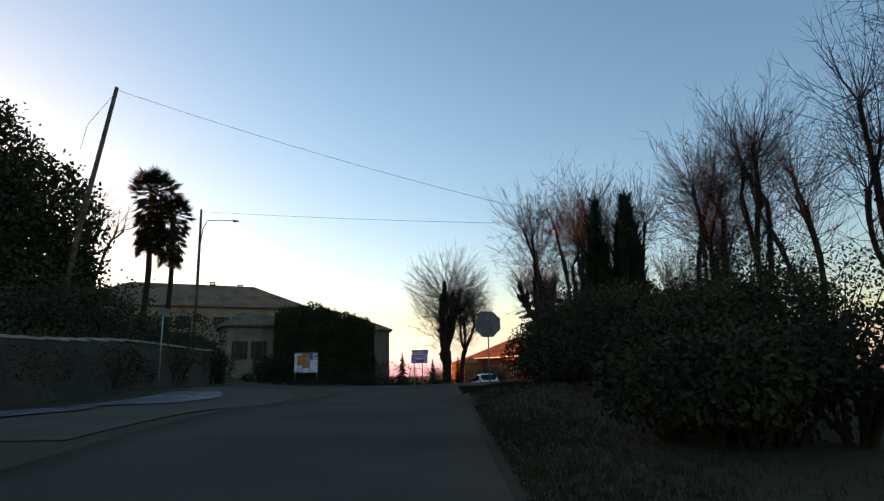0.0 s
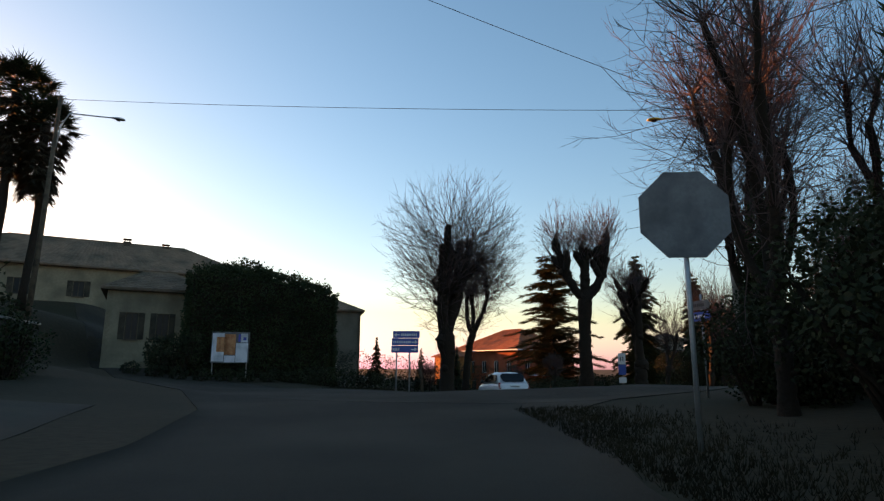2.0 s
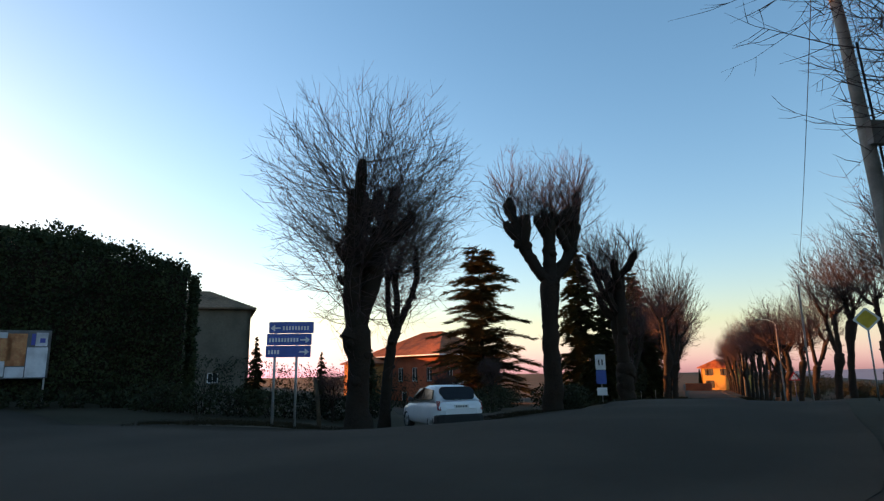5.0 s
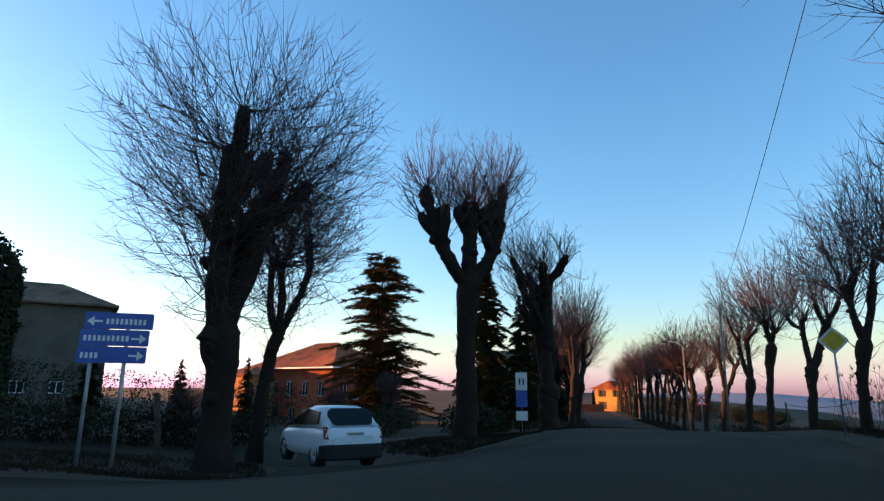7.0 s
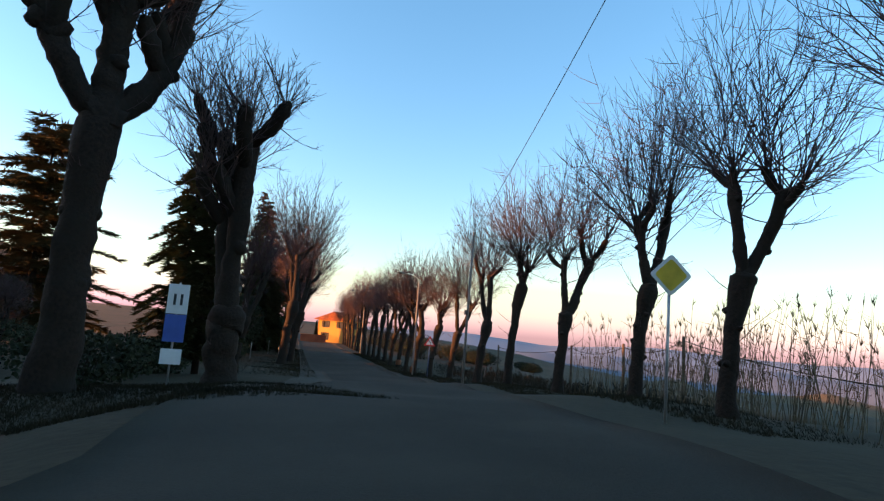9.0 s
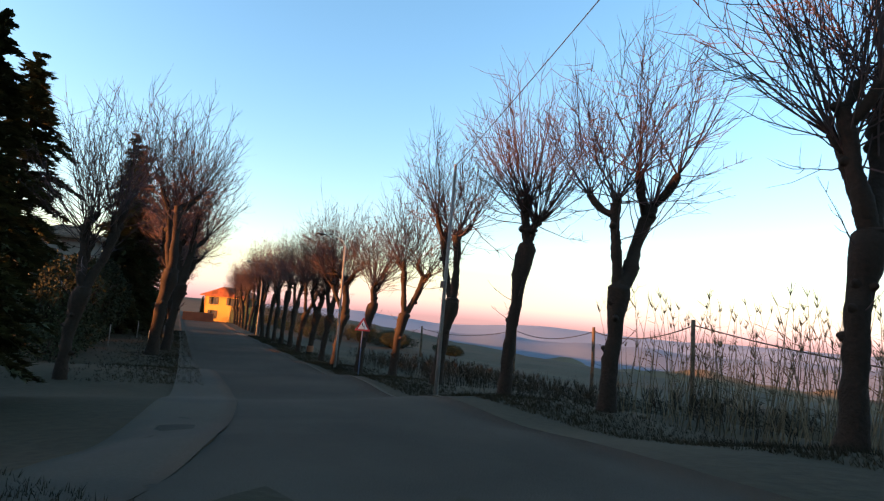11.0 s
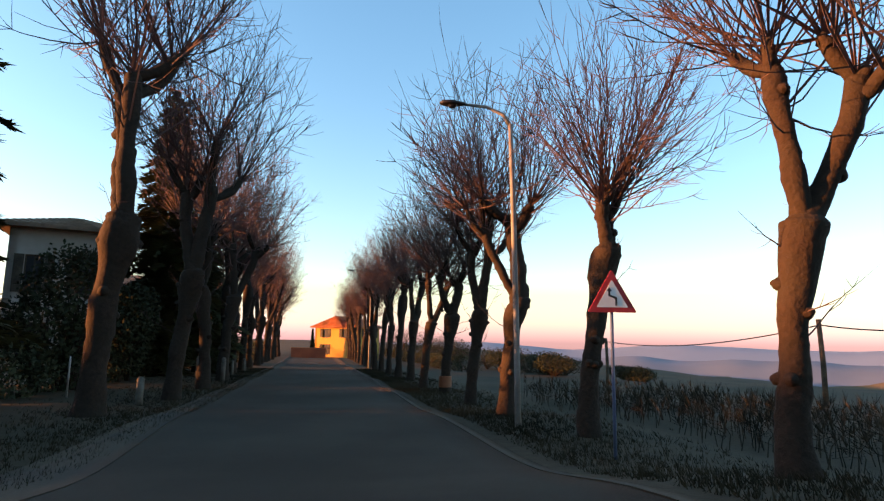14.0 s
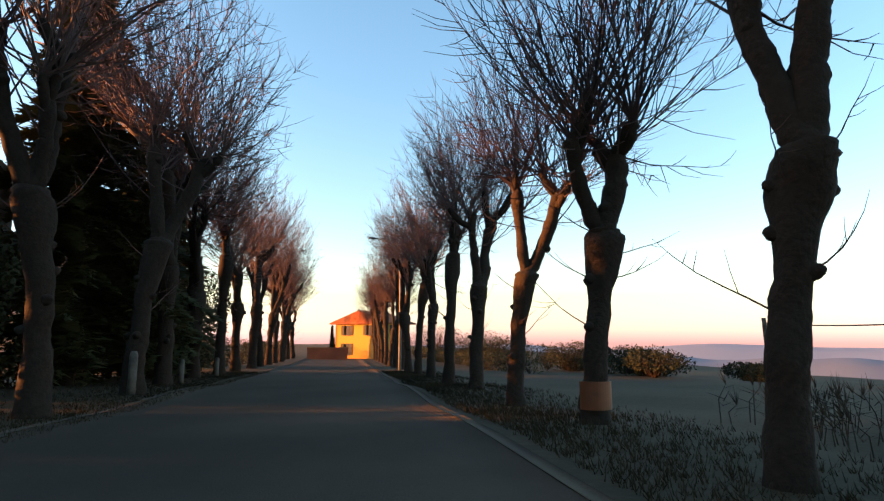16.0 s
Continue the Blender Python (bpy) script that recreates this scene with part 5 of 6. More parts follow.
plates = thing("direction_sign", "narrow white and blue direction plates on a post", "traffic sign", at_ground(7.2, 39.2), -74, "traffic signs")
plates.scale = (0.6, 1.0, 1.0)
rod("post", "", plates, [(0, 0.05, -0.3), (0, 0.05, 3.1)], [0.035, 0.035], GALV)
for z0, mat in ((2.62, SIGN_BACK), (2.28, SIGN_BLUE)):
    flat_sign(plates, "board", [(-0.7, z0), (0.6, z0), (0.75, z0 + 0.14), (0.6, z0 + 0.28), (-0.7, z0 + 0.28)], -0.02, 0.03, mat)
    for j in range(7):
        flat_sign(plates, "letter_bar", [(-0.55 + j * 0.13, z0 + 0.09), (-0.47 + j * 0.13, z0 + 0.09), (-0.47 + j * 0.13, z0 + 0.19), (-0.55 + j * 0.13, z0 + 0.19)], -0.026, 0.005, SIGN_BLACK if mat is SIGN_BACK else SIGN_WHITE)

stele = thing("street_sign", "narrow white and blue upright sign on a thin post", "sign", at_ground(12.2, 61.4), -28)
stele.scale = (0.85, 0.85, 0.85)
rod("post", "", stele, [(0, 0.04, -0.3), (0, 0.04, 2.95)], [0.03, 0.03], GALV)
for z0, z1, mat in ((2.05, 2.9, SIGN_WHITE), (1.25, 2.03, SIGN_BLUE), (0.62, 1.05, SIGN_WHITE)):
    flat_sign(stele, "board", [(-0.28, z0), (0.28, z0), (0.28, z1), (-0.28, z1)], -0.02, 0.04, mat)
for x in (-0.12, 0.06):
    flat_sign(stele, "letter_bar", [(x, 2.3), (x + 0.07, 2.3), (x + 0.07, 2.62), (x, 2.62)], -0.026, 0.005, SIGN_BLACK)


# ---- the parked car ----
def hatchback(at, turn, size):
    ob = thing("hatchback_car", "small white hatchback car parked on the lane, dusty rear", "car", at, turn)
    ob.scale = (size,) * 3
    # stations along the car from tail (y = 0) to nose, and the half-outline at each: (half width, height)
    body = [(-0.03, 0.56, 0.52, 0.78), (0.00, 0.70, 0.42, 0.90), (0.05, 0.775, 0.34, 0.98), (0.16, 0.81, 0.27, 1.02), (0.36, 0.825, 0.23, 1.03), (0.75, 0.83, 0.20, 1.00), (1.6, 0.83, 0.20, 0.95), (2.5, 0.83, 0.20, 0.92), (3.05, 0.82, 0.22, 0.88), (3.5, 0.78, 0.26, 0.78), (3.76, 0.66, 0.32, 0.66), (3.84, 0.52, 0.38, 0.56)]
    s = Soup()
    ring = 12
    for y, w, z0, z1 in body:
        h = z1 - z0
        half = [(0.0, z0), (w * 0.80, z0), (w * 0.97, z0 + 0.10 * h), (w, z0 + 0.40 * h), (w * 0.985, z0 + 0.70 * h), (w * 0.93, z0 + 0.93 * h), (w * 0.80, z1)]
        pts = half + [(-x, z) for x, z in half[:0:-1]]
        ring = len(pts)
        s.v += [Vector((x, y, z)) for x, z in pts]
    for i in range(len(body) - 1):
        for k in range(ring):
            q = (k + 1) % ring
            s.f.append((i * ring + k, i * ring + q, (i + 1) * ring + q, (i + 1) * ring + k))
    s.f += [tuple(range(ring)), tuple((len(body) - 1) * ring + k for k in reversed(range(ring)))]
    skin = s.done("body", CAR_WHITE, True)
    for face in skin.polygons[-2:]:
        face.use_smooth = False
    part("body", skin, ob)
    top = [(0.10, 0.66, 0.96, 1.02), (0.28, 0.66, 0.96, 1.175), (0.52, 0.64, 0.96, 1.45), (1.0, 0.62, 0.96, 1.52), (1.7, 0.61, 0.95, 1.51), (2.2, 0.60, 0.93, 1.42), (2.65, 0.60, 0.91, 1.16), (3.0, 0.62, 0.88, 0.92)]
    c = Soup()
    for y, w, z0, z1 in top:
        lower = min(0.80, w + 0.15)
        half = [(0.0, z1), (w * 0.72, z1 - 0.012), (w * 0.95, z1 - 0.07 * (z1 - z0) / 0.5), (lower, z0)]
        pts = half + [(-x, z) for x, z in half[:0:-1]]
        n = len(pts)
        c.v += [Vector((x, y, z)) for x, z in pts]
    for i in range(len(top) - 1):
        for k in range(n):
            q = (k + 1) % n
            c.f.append((i * n + q, i * n + k, (i + 1) * n + k, (i + 1) * n + q))
    c.f += [tuple(reversed(range(n)))]
    part("roof", c.done("car_roof", CAR_WHITE, True), ob)

    def pane(name, pts, mat=CAR_GLASS, label=""):
        q = Soup()
        a, b, d = Vector(pts[0]), Vector(pts[1]), Vector(pts[2])
        nrm = (b - a).cross(d - a).normalized()
        q.v = [Vector(p) + nrm * 0.018 for p in pts] + [Vector(p) - nrm * 0.03 for p in pts]
        m = len(pts)
        q.f = [tuple(range(m)), tuple(range(2 * m - 1, m - 1, -1))] + [(i, i + m, (i + 1) % m + m, (i + 1) % m) for i in range(m)]
        part(name, q.done(name, mat), ob, label)

    pane("rear_window", [(-0.47, 0.141, 1.06), (0.47, 0.141, 1.06), (0.54, 0.178, 1.10), (0.625, 0.36, 1.30), (0.60, 0.433, 1.38), (0.50, 0.497, 1.45), (-0.50, 0.497, 1.45), (-0.60, 0.433, 1.38), (-0.625, 0.36, 1.30), (-0.54, 0.178, 1.10)], label="dark tinted rear window")
    pane("windscreen", [(0.62, 2.98, 0.95), (-0.62, 2.98, 0.95), (-0.52, 2.28, 1.38), (0.52, 2.28, 1.38)])
    for sx in (-1, 1):
        front = [(sx * 0.77, 2.62, 0.98), (sx * 0.765, 1.72, 1.0), (sx * 0.62, 1.75, 1.40), (sx * 0.61, 2.12, 1.38)]
        back = [(sx * 0.765, 1.66, 1.0), (sx * 0.755, 0.62, 1.06), (sx * 0.645, 0.80, 1.36), (sx * 0.62, 1.66, 1.41)]
        for q in (front, back):
            pane("side_window", q if sx > 0 else q[::-1], label="dark side window")
        pane("tail_light", ([(sx * 0.70, 0.0, 0.72), (sx * 0.80, 0.09, 0.74), (sx * 0.79, 0.20, 1.02), (sx * 0.72, 0.10, 1.02)] if sx > 0 else [(sx * 0.70, 0.0, 0.72), (sx * 0.72, 0.10, 1.02), (sx * 0.79, 0.20, 1.02), (sx * 0.80, 0.09, 0.74)]), RED_LENS, "tall red tail light")
        m = Soup()
        m.tube([Vector((sx * 0.80, 2.36, 1.00)), Vector((sx * 0.98, 2.33, 1.05))], [0.05, 0.09], 8)
        part("mirror", m.done("mirror", SIGN_BLACK, True), ob, "black door mirror")
        for y in (0.72, 3.08):
            w = Soup()
            cx = sx * 0.725
            prof = [(0.09, 0.22), (0.10, 0.27), (0.07, 0.30), (-0.07, 0.30), (-0.10, 0.27), (-0.09, 0.22)]
            nseg = 20
            for k in range(nseg):
                a = 2 * math.pi * k / nseg
                for dx, r in prof:
                    w.v.append(Vector((cx + dx, y + math.cos(a) * r, 0.30 + math.sin(a) * r)))
            for k in range(nseg):
                for j in range(len(prof)):
                    e = (j + 1) % len(prof)
                    w.f.append((k * 6 + j, k * 6 + e, ((k + 1) % nseg) * 6 + e, ((k + 1) % nseg) * 6 + j))
            wheel = part("wheel", w.done("tyre", RUBBER, True), ob, "black tyre")
            r = Soup()
            r.tube([Vector((cx + sx * 0.04, y, 0.30)), Vector((cx + sx * 0.085, y, 0.30))], [0.22, 0.20], 16)
            for k in range(5):
                a = 2 * math.pi * k / 5
                r.tube([Vector((cx + sx * 0.09, y, 0.30)), Vector((cx + sx * 0.09, y + math.cos(a) * 0.19, 0.30 + math.sin(a) * 0.19))], [0.03, 0.025], 5)
            part("rim", r.done("rim", GALV), wheel, "grey alloy rim")
            arch = Soup()
            arch.tube([Vector((cx - sx * 0.12, y, 0.32)), Vector((cx + sx * 0.072, y, 0.32))], [0.36, 0.345], 22)
            part("wheel_arch", arch.done("wheel_arch", RUBBER), ob)
    b = Soup()
    plan = [(-0.83, 0.34), (-0.825, 0.12), (-0.77, 0.0), (-0.62, -0.065), (0.0, -0.085), (0.62, -0.065), (0.77, 0.0), (0.825, 0.12), (0.83, 0.34)]
    for z, grow in ((0.22, 0.95), (0.28, 1.0), (0.54, 1.0), (0.60, 0.97)):
        b.v += [Vector((x * grow, y + (1 - grow) * 0.5, z)) for x, y in plan]
    m = len(plan)
    b.f = [(i * m + k, i * m + k + 1, (i + 1) * m + k + 1, (i + 1) * m + k) for i in range(3) for k in range(m - 1)] + [tuple(reversed(range(m))), tuple(range(3 * m, 4 * m))]
    part("rear_bumper", b.done("rear_bumper", RUBBER), ob, "black lower rear bumper")
    p = Soup()
    p.box((-0.26, -0.035, 0.79), (0.26, 0.03, 0.90))
    plate = part("number_plate", p.done("number_plate", SIGN_WHITE), ob)
    q = Soup()
    for k in range(7):
        q.box((-0.20 + k * 0.06, -0.039, 0.815), (-0.165 + k * 0.06, -0.034, 0.875))
    part("plate_bars", q.done("plate_bars", SIGN_BLACK), plate)
    wp = Soup()
    wp.tube([Vector((0.02, 0.10, 1.04)), Vector((-0.35, 0.24, 1.18))], [0.012, 0.008], 5)
    part("wiper", wp.done("wiper", RUBBER), ob)


hatchback((4.3, 57.2, g(4.3, 57.6) + 0.02), 12, 1.2)


# ---- verge furniture ----
def short_post(at, h, r, mat, label):
    ob = thing("bollard", label, "post", at, 0, "verge posts")
    s = Soup()
    s.tube([Vector((0, 0, -0.2)), Vector((0, 0, h * 0.92)), Vector((0, 0, h))], [r, r * 0.95, r * 0.6], 10)
    part("shaft", s.done("shaft", mat, True), ob)
    return ob


for s_, l_, h_ in ((35.5, 10.2, 1.35), (39.9, 9.8, 1.15), (46.5, 10.2, 0.9), (53, 10.2, 0.9), (27.5, 10.4, 0.8)):
    p = av(s_, l_)
    short_post(at_ground(p.x, p.y), h_, 0.11, WORN_STONE, "short weathered stone post on the verge")
for s_, l_ in ((30.0, 13.2), (40.4, 12.2), (24.5, 10.8)):
    p = av(s_, l_)
    short_post(at_ground(p.x, p.y), 1.3, 0.03, GALV, "thin grey marker stake on the verge")
stub = thing("bollard", "leaning dark wooden stub beside the blue signs", "post", at_ground(-1.2, 57.2), 0, "verge posts")
rod("shaft", "", stub, [(0.1, 0, -0.2), (0, 0, 1.0), (-0.12, 0, 1.9)], [0.09, 0.085, 0.08], WOOD)
p = BAND_AT
# orange sheet added on the trunk to stand for low sunlight
band = thing("sun_patch_sheet", "orange sheet round a lime trunk, standing for a patch of low sun", "marker", (p.x, p.y, g(p.x, p.y)), 0)
s = Soup()
n = 14
for k in range(n + 1):
    a = radians(150 + 150 * k / n)
    for z in (0.22, 0.66):
        s.v += [Vector((math.cos(a) * 0.262, math.sin(a) * 0.262, z)), Vector((math.cos(a) * 0.248, math.sin(a) * 0.248, z))]
for k in range(n):
    i = 4 * k
    s.f += [(i, i + 4, i + 6, i + 2), (i + 1, i + 3, i + 7, i + 5), (i, i + 1, i + 5, i + 4), (i + 2, i + 6, i + 7, i + 3)]
part("sheet", s.done("sheet", SUN_PATCH), band)

# fence poles with a sagging cable down the slope
POLES = [(x, y, top - g(x, y)) for x, y, top in ((42.3, 61.4, 2.7), (48.5, 68.5, 2.0), (56.6, 78.1, 1.5), (64.0, 93.0, 0.7), (29.0, 45.0, 1.5))]
for x, y, h in POLES:
    ob = thing("fence_pole", "dark weathered wooden pole on the slope", "pole", at_ground(x, y), 0, "slope poles")
    rod("shaft", "", ob, [(0, 0, -0.4), (0.03, 0, h * 0.5), (0.0, 0.05, h)], [0.12, 0.11, 0.10], WOOD)
for i, j in ((4, 0), (0, 1), (1, 2), (2, 3)):
    a, b = POLES[i], POLES[j]
    wire("slope_cable", "sagging black cable strung between wooden poles", (a[0], a[1], g(a[0], a[1]) + a[2] - 0.25), (b[0], b[1], g(b[0], b[1]) + b[2] - 0.25), 0.55, 0.03)

# reeds and brush on the slope
def reeds(seed, count, spread_s, spread_l, height, mat):
    rng = random.Random(seed)
    soup = Soup()
    for _ in range(count):
        p = av(rng.uniform(*spread_s), rng.uniform(*spread_l))
        base = Vector((p.x, p.y, g(p.x, p.y)))
        h = height * rng.uniform(0.45, 1.0)
        lean = Vector((rng.uniform(-0.25, 0.25), rng.uniform(-0.25, 0.25), 1)).normalized()
        mid, tip = base + lean * h * 0.6, base + lean * h + Vector((rng.uniform(-0.2, 0.2), rng.uniform(-0.2, 0.2), 0))
        soup.tube([base, mid, tip], [0.014, 0.011, 0.005], 3, False)
        for k in range(5):
            f = rng.uniform(0.35, 0.95)
            d = Vector((rng.gauss(0, 1), rng.gauss(0, 1), 0.4)).normalized() * rng.uniform(0.25, 0.6)
            soup.blade(base.lerp(tip, f), d, 0.012)
        for k in range(7):
            soup.blade(tip, (lean + rand_dir(rng) * 0.5) * rng.uniform(0.15, 0.35), 0.012)
    return soup.done("reeds", mat)


thing("reeds", "tall dry reeds crowding the slope below the limes", "reeds", kind="stuff", data=reeds(131, 420, (-14, 3), (-8.5, -2.6), 3.7, DRY))
thing("brush", "low dry brush and stalks along the slope", "brush", kind="stuff", data=reeds(132, 1300, (-2, 34), (-12, -3.0), 0.8, STALK))
for i, (s_, l_, w, d, h) in enumerate(((62, -17, 4, 4, 2.2), (69, -19, 5, 4, 2.4), (76, -16, 4, 5, 2.8), (88, -13, 6, 6, 3.6), (60, -24, 3, 3, 1.5), (105, -14, 8, 7, 4.6), (125, -10, 9, 8, 5.4))):
    p = av(s_, l_)
    shrub("evergreen_bush", "rounded dark bush on the slope below the avenue", "bush", at_ground(p.x, p.y), lumps(140 + i, w, d, h, 7), 6500, 0.15, LEAF, 140 + i, "slope bushes")


# ---- hedges and shrubs round the island and gardens ----
def hedge_run(seed, points, height, width, count, label):
    pts = resample(points, max(3, len(points) * 3))
    z = lie(pts)
    blobs = []
    for i, (x, y) in enumerate(pts):
        blobs.append((x, y, z[i] + height * 0.5, width * 0.75, width * 0.75, height * 0.56))
    ob = thing("hedge", label, "hedge", (0, 0, 0), 0, "garden hedges")
    rng, wood = random.Random(seed), Soup()
    for b in blobs:
        for _ in range(6):
            tip = Vector(b[:3]) + Vector((rng.uniform(-0.8, 0.8) * b[3], rng.uniform(-0.8, 0.8) * b[4], rng.uniform(0.1, 0.9) * b[5]))
            foot = Vector((b[0] + rng.uniform(-0.3, 0.3), b[1] + rng.uniform(-0.3, 0.3), b[2] - b[5] - 0.15))
            wood.tube([foot, foot.lerp(tip, 0.5) + rand_dir(rng) * 0.1, tip], [0.03, 0.02, 0.006], 5, False)
    tagged(part("branchwork", wood.done("branchwork", BARK), ob), kind="stuff")
    part("foliage", foliage(seed, blobs, count, 0.16, LEAF), ob)


hedge_run(151, [(10.5, 63.5), (14, 69), (19, 78)], 1.3, 1.5, 7000, "low dark clipped hedge behind the traffic island")
hedge_run(152, [av(18, 14.5).xy, av(28, 14.5).xy, av(38, 15).xy, av(50, 15).xy], 1.5, 1.6, 9000, "low dark garden hedge behind the limes")
hedge_run(156, [av(s, 13.2 + 0.7 * math.sin(s * 0.21)).xy for s in range(52, 131, 6)], 2.1, 2.1, 15000, "tall dark scrubby hedge behind the far limes")
hedge_run(157, [av(s, -9.0 + 0.5 * math.sin(s * 0.27)).xy for s in range(66, 127, 6)], 1.5, 1.9, 10000, "dark scrub along the field edge behind the limes")
hedge_run(153, [(-8, 60.5), (-4, 62.5), (-0.5, 64), (1.5, 66)], 1.1, 1.4, 5000, "low scrubby hedge behind the blue signs")
hedge_run(154, [(8, 72), (13, 84), (18, 96)], 1.8, 1.8, 6000, "dark garden hedge before the brick house")
hedge_run(158, [(-16, 78), (-7, 82), (1, 85), (6, 90)], 3.0, 2.6, 9000, "dark overgrown hedge at the end of the yard")
hedge_run(155, [(-19, 59.2), (-13, 60.8), (-8.6, 62.4)], 0.7, 0.8, 2600, "low weeds along the ivy-covered wall")
for i, (x, y, k) in enumerate(((-4.5, 66, 0.30), (-1.2, 66.5, 0.26), (1.6, 69, 0.3))):
    conifer_at("spruce_tree", "small dark garden conifer behind the signs", x, y, SPRUCE, k, 70 * i, "small conifers")
for i, (x, y, size) in enumerate(((6.8, 75, 0.42), (12.2, 82, 0.5), (-0.6, 63, 0.3))):
    tree("bare_shrub", "small bare rounded shrub with reddish twigs", SLIM, at_ground(x, y, -0.3), 50 * i, size, "bare shrubs", "shrub")
for i, (x, y, size) in enumerate(((20.6, 74.5, 0.9),)):
    tree("bare_tree", "bare twiggy tree with a dense brown crown", ROW[(i * 2) % 5], at_ground(x, y, -0.4), 77 * i, size, "twiggy garden trees")
for s_, l_, k in ((50.0, 12.9, 0.80), (57.0, 13.6, 0.55)):
    p = av(s_, l_)
    conifer_at("fir_tree", "dense dark fir behind the avenue's limes", p.x, p.y, FIR, k, 90 * s_, "firs behind the limes")
p = av(45.9, 13.9)
conifer_at("fir_tree", "tall dark fir behind the avenue's limes", p.x, p.y, FIR, 1.05, 60, "firs behind the limes")
conifer_at("fir_tree", "dark conifer behind the twin-stemmed lime", 16.2, 69.0, SPRUCE, 0.62, 30)

# ---- road edges, dust and pale patches ----
strip("edge_line", [av(s, l + 0.17).xy for s, l in ((2, 2.85), (10, 2.35), (24, 2.24), (60, 1.94), (100, 1.9))], [av(s, l).xy for s, l in ((2, 2.85), (10, 2.35), (24, 2.24), (60, 1.94), (100, 1.9))], 0.038, DUSTY, 160, 2, "worn pale edge line along the avenue", "trim")
strip("edge_line", [av(s, 9.08).xy for s in (10, 20, 60, 100)], [av(s, 8.90).xy for s in (10, 20, 60, 100)], 0.038, DUSTY, 160, 2, "worn pale edge line along the avenue", "trim")
strip("gravel_shoulder", smooth_line([av(-9, 11.4), av(-4, 10.4), av(2, 9.6), av(9, 9.3), av(20, 9.2), av(32, 9.1)]), smooth_line([av(-9.4, 10.4), av(-5, 9.0), av(0, 8.2), av(8, 7.6), av(20, 8.4), av(32, 8.8)]), 0.036, DUSTY, 90, 5, "pale dusty gravel along the inner bend", "trim")
strip("gravel_shoulder", smooth_line([(-6.0, 10), (-5.6, 20), (-6.5, 28), (-9, 36)]), smooth_line([(-9.5, 9), (-10.2, 19), (-11.4, 27), (-13.5, 35)]), 0.016, DUSTY, 60, 6, "pale gritty yard apron beside the side road", "trim")


def patch(seed, centre, rx, ry, lift, mat, label):
    rng = random.Random(seed)
    n = 26
    verts = [(centre[0], centre[1])]
    for ring in (0.55, 1.0):
        for k in range(n):
            a = 2 * math.pi * k / n
            r = ring * (1 + 0.28 * noise.noise(Vector((math.cos(a) * 1.6, math.sin(a) * 1.6, seed))))
            verts.append((centre[0] + math.cos(a) * rx * r, centre[1] + math.sin(a) * ry * r))
    z = lie(verts) + lift
    faces = [(0, 1 + k, 1 + (k + 1) % n) for k in range(n)] + [(1 + k, 1 + n + k, 1 + n + (k + 1) % n, 1 + (k + 1) % n) for k in range(n)]
    thing("pale_bluish_patch" if mat is PALE_BLUISH else "worn_patch", label, "patch", kind="structure", data=mesh("patch", [(*v, zz) for v, zz in zip(verts, z)], faces, mat, True))


# dark grey mottled with pale blue, for two patches on the yard apron
PALE_BLUISH = material("pale_bluish_mottle", (0.03, 0.031, 0.034), (0.10, 0.125, 0.18), 0.6, 2.2, 0.5, 0.4, spread=0.10, third=(0.03, 0.03, 0.032))
patch(161, (-10.2, 22.5), 1.4, 5.2, 0.05, PALE_BLUISH, "pale bluish mottled patch on the yard apron")
patch(162, (-10.0, 14.5), 1.2, 2.6, 0.05, PALE_BLUISH, "pale bluish mottled patch on the yard apron")

# ---- grass on the verges ----
def turf(seed, count, places, height):
    rng = random.Random(seed)
    soup = Soup()
    spots = [places(rng) for _ in range(count)]
    z = lie(spots)
    for (x, y), zz in zip(spots, z):
        base = Vector((x, y, zz))
        for _ in range(3):
            d = Vector((rng.gauss(0, 0.5), rng.gauss(0, 0.5), 1)).normalized() * height * rng.uniform(0.4, 1.2)
            soup.blade(base + Vector((rng.uniform(-0.05, 0.05), rng.uniform(-0.05, 0.05), -0.01)), d, 0.008)
    return soup.done("grass", GRASS)


thing("grass", "short dull winter grass on the side road's verge", "grass", kind="stuff", data=turf(181, 9000, lambda r: (0.9 + abs(r.gauss(0, 1.3)), r.uniform(2, 36)), 0.14))
thing("grass", "short dull winter grass along the lime row", "grass", kind="stuff", data=turf(182, 16000, lambda r: tuple(av(r.uniform(-14, 60), 1.9 - abs(r.gauss(0, 1.6))).xy), 0.14))
thing("grass", "short dull winter grass on the far verge", "grass", kind="stuff", data=turf(183, 9000, lambda r: tuple(av(r.uniform(8, 60), 8.5 + abs(r.gauss(0, 1.8))).xy), 0.12))
thing("grass", "short dull winter grass on the traffic island", "grass", kind="stuff", data=turf(184, 9000, lambda r: (r.uniform(6.5, 14.5), r.uniform(55.5, 64)), 0.12))
thing("grass", "short dull winter grass by the signs and old lime", "grass", kind="stuff", data=turf(185, 6000, lambda r: (r.uniform(-6, 1.6), r.uniform(50.5, 60)), 0.14))


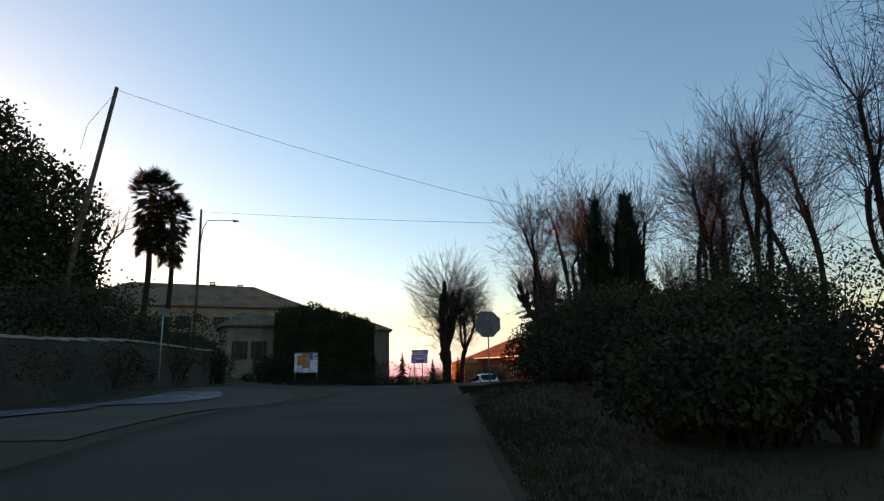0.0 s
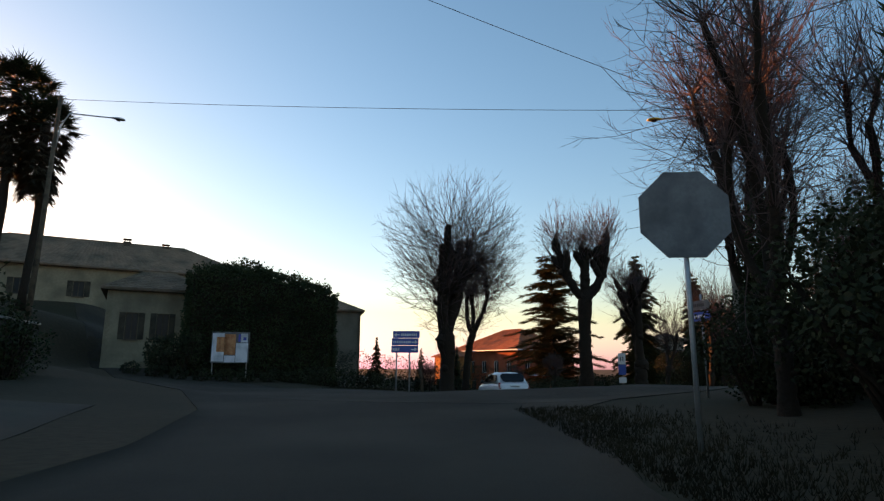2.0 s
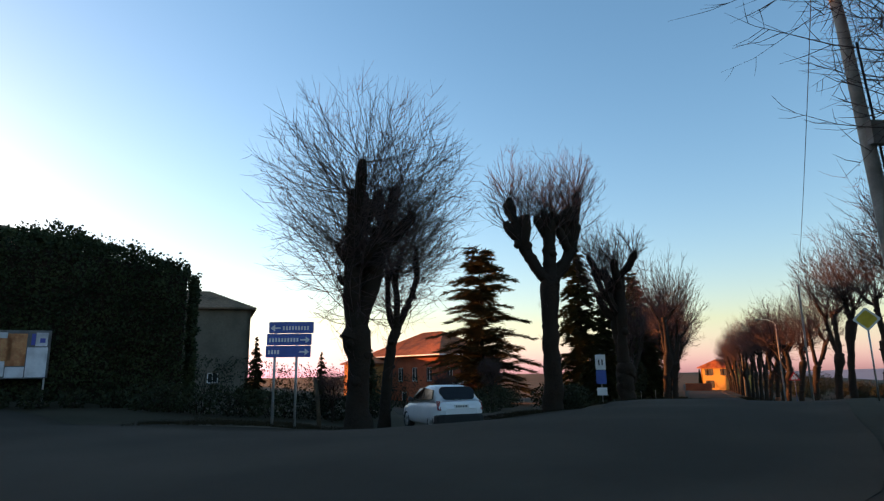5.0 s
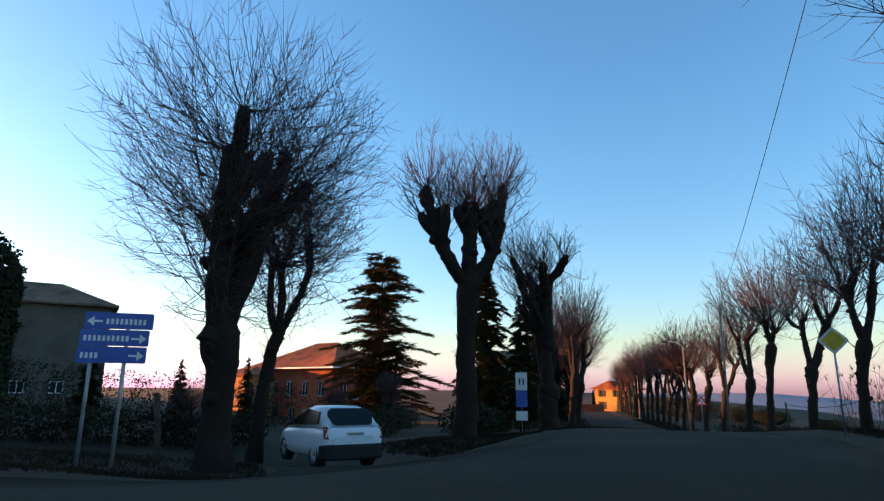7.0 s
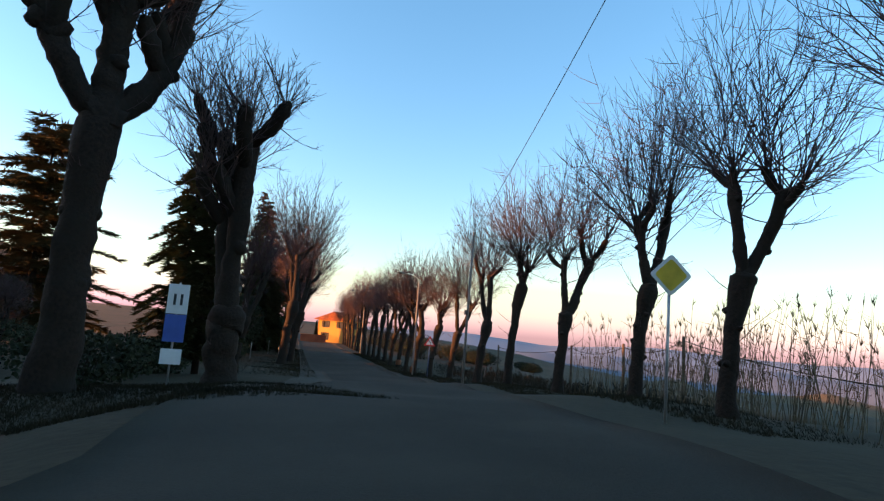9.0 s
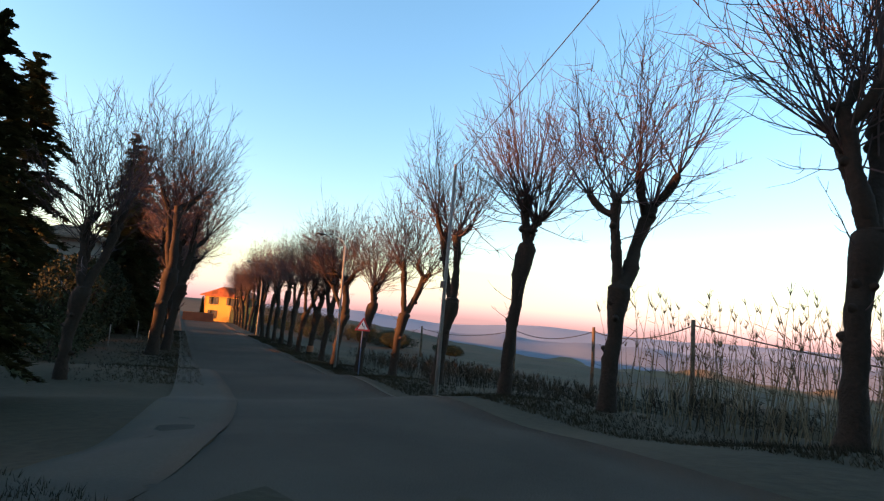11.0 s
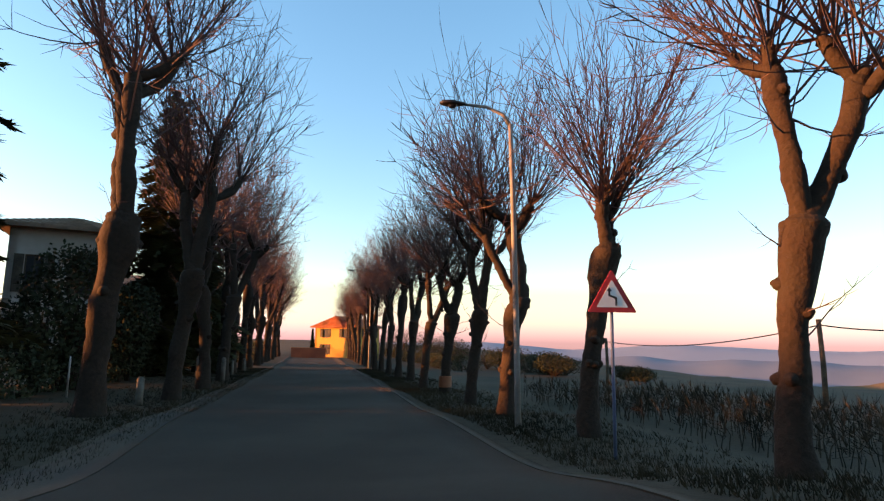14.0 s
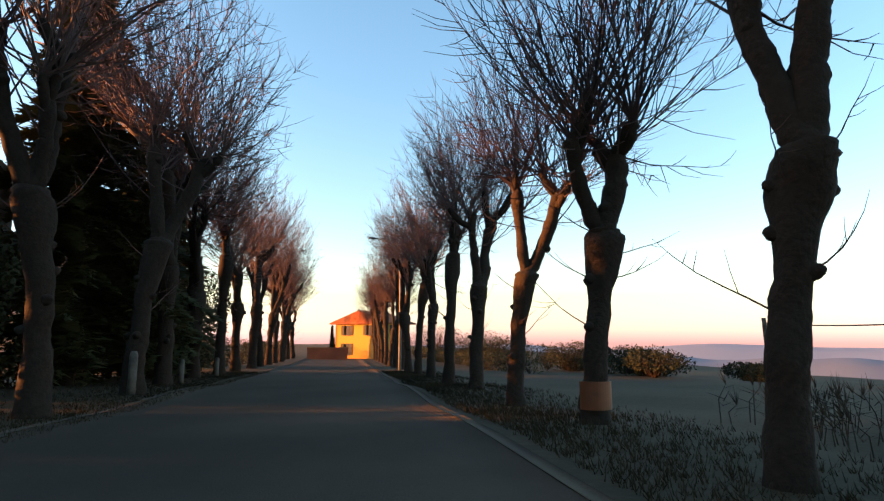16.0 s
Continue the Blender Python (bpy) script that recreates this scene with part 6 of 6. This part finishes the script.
# ---- distant hills ----
def ridge(name, label, radius, low, high, seed, a0, a1, mat):
    verts, faces, n = [], [], 160
    for i in range(n + 1):
        a = radians(a0 + (a1 - a0) * i / n)
        top = low + (high - low) * (0.5 + 0.5 * noise.noise(Vector((i * 0.11, seed, 0)))) + 6 * noise.noise(Vector((i * 0.3, seed, 3)))
        for k, (r, z) in enumerate(((radius * 0.80, -95), (radius * 0.93, -60 + 0.55 * (top + 60)), (radius, top), (radius * 1.004, top - 0.5), (radius * 1.1, -95))):
            verts.append((15 + math.sin(a) * r, 50 + math.cos(a) * r, z))
    for i in range(n):
        for k in range(4):
            b = i * 5 + k
            faces.append((b, b + 5, b + 6, b + 1))
    thing(name, label, "hill", kind="structure", data=mesh(name, verts, faces, mat, True))


ridge("backdrop", "brown fields on the valley's near flank", 420, -30, -12, 5.2, 40, 190, FIELD)
ridge("backdrop", "wooded hills across the valley, haze painted into their colour", 1500, -46, -18, 3.3, 30, 190, PAINTED_HAZE)
ridge("backdrop", "far ridge across the valley, haze painted into its colour", 2900, -34, 14, 8.1, 20, 200, PAINTED_FAR_HAZE)


# ---- dark evergreens behind the western lime row, and growth over the garden wall ----
for i, (s_, l_, h) in enumerate(((22.0, 14.6, 5.2), (33.4, 14.7, 5.8), (39.5, 14.4, 4.8), (51, 15.0, 7.2), (59, 14.8, 6.8), (68, 14.8, 7.4))):
    p = av(s_, l_)
    shrub("evergreen_tree", "dense dark evergreen tree behind the limes", "tree", at_ground(p.x, p.y), [(0, 0, h * 0.5, h * 0.30, h * 0.30, h * 0.42), (h * 0.12, 0.3, h * 0.66, h * 0.22, h * 0.22, h * 0.30), (-h * 0.16, -0.2, h * 0.36, h * 0.22, h * 0.24, h * 0.28)], 5200, 0.2, LEAF, 190 + i, "evergreens behind the limes")
for i, (x, y, w, d, h) in enumerate(((-13.6, 15.5, 1.6, 4.0, 2.6), (-14.0, 20.5, 1.5, 4.4, 2.9), (-14.2, 26.0, 1.7, 4.6, 2.7), (-14.8, 32.0, 1.5, 4.6, 3.0), (-15.2, 37.5, 1.7, 4.0, 2.7), (-16.6, 43.0, 1.8, 4.0, 2.9))):
    shrub("wall_ivy", "dark ivy and scrub tumbling over the garden wall", "plant", at_ground(x, y), lumps(200 + i, w, d, h, 6), 4200, 0.13, IVY, 200 + i, "growth on the garden wall")

wall_sign = thing("wall_sign", "small white plate on a thin post above the garden wall", "sign", at_ground(-13.55, 29.2), 86)
wz = 4.35 - wall_sign.location.z
rod("post", "", wall_sign, [(0, 0.03, -0.2), (0, 0.03, wz + 0.4)], [0.03, 0.03], GALV)
flat_sign(wall_sign, "plate", rounded([(-0.5, wz), (0.5, wz), (0.5, wz + 0.4), (-0.5, wz + 0.4)], 0.04), -0.01, 0.02, SIGN_BACK)
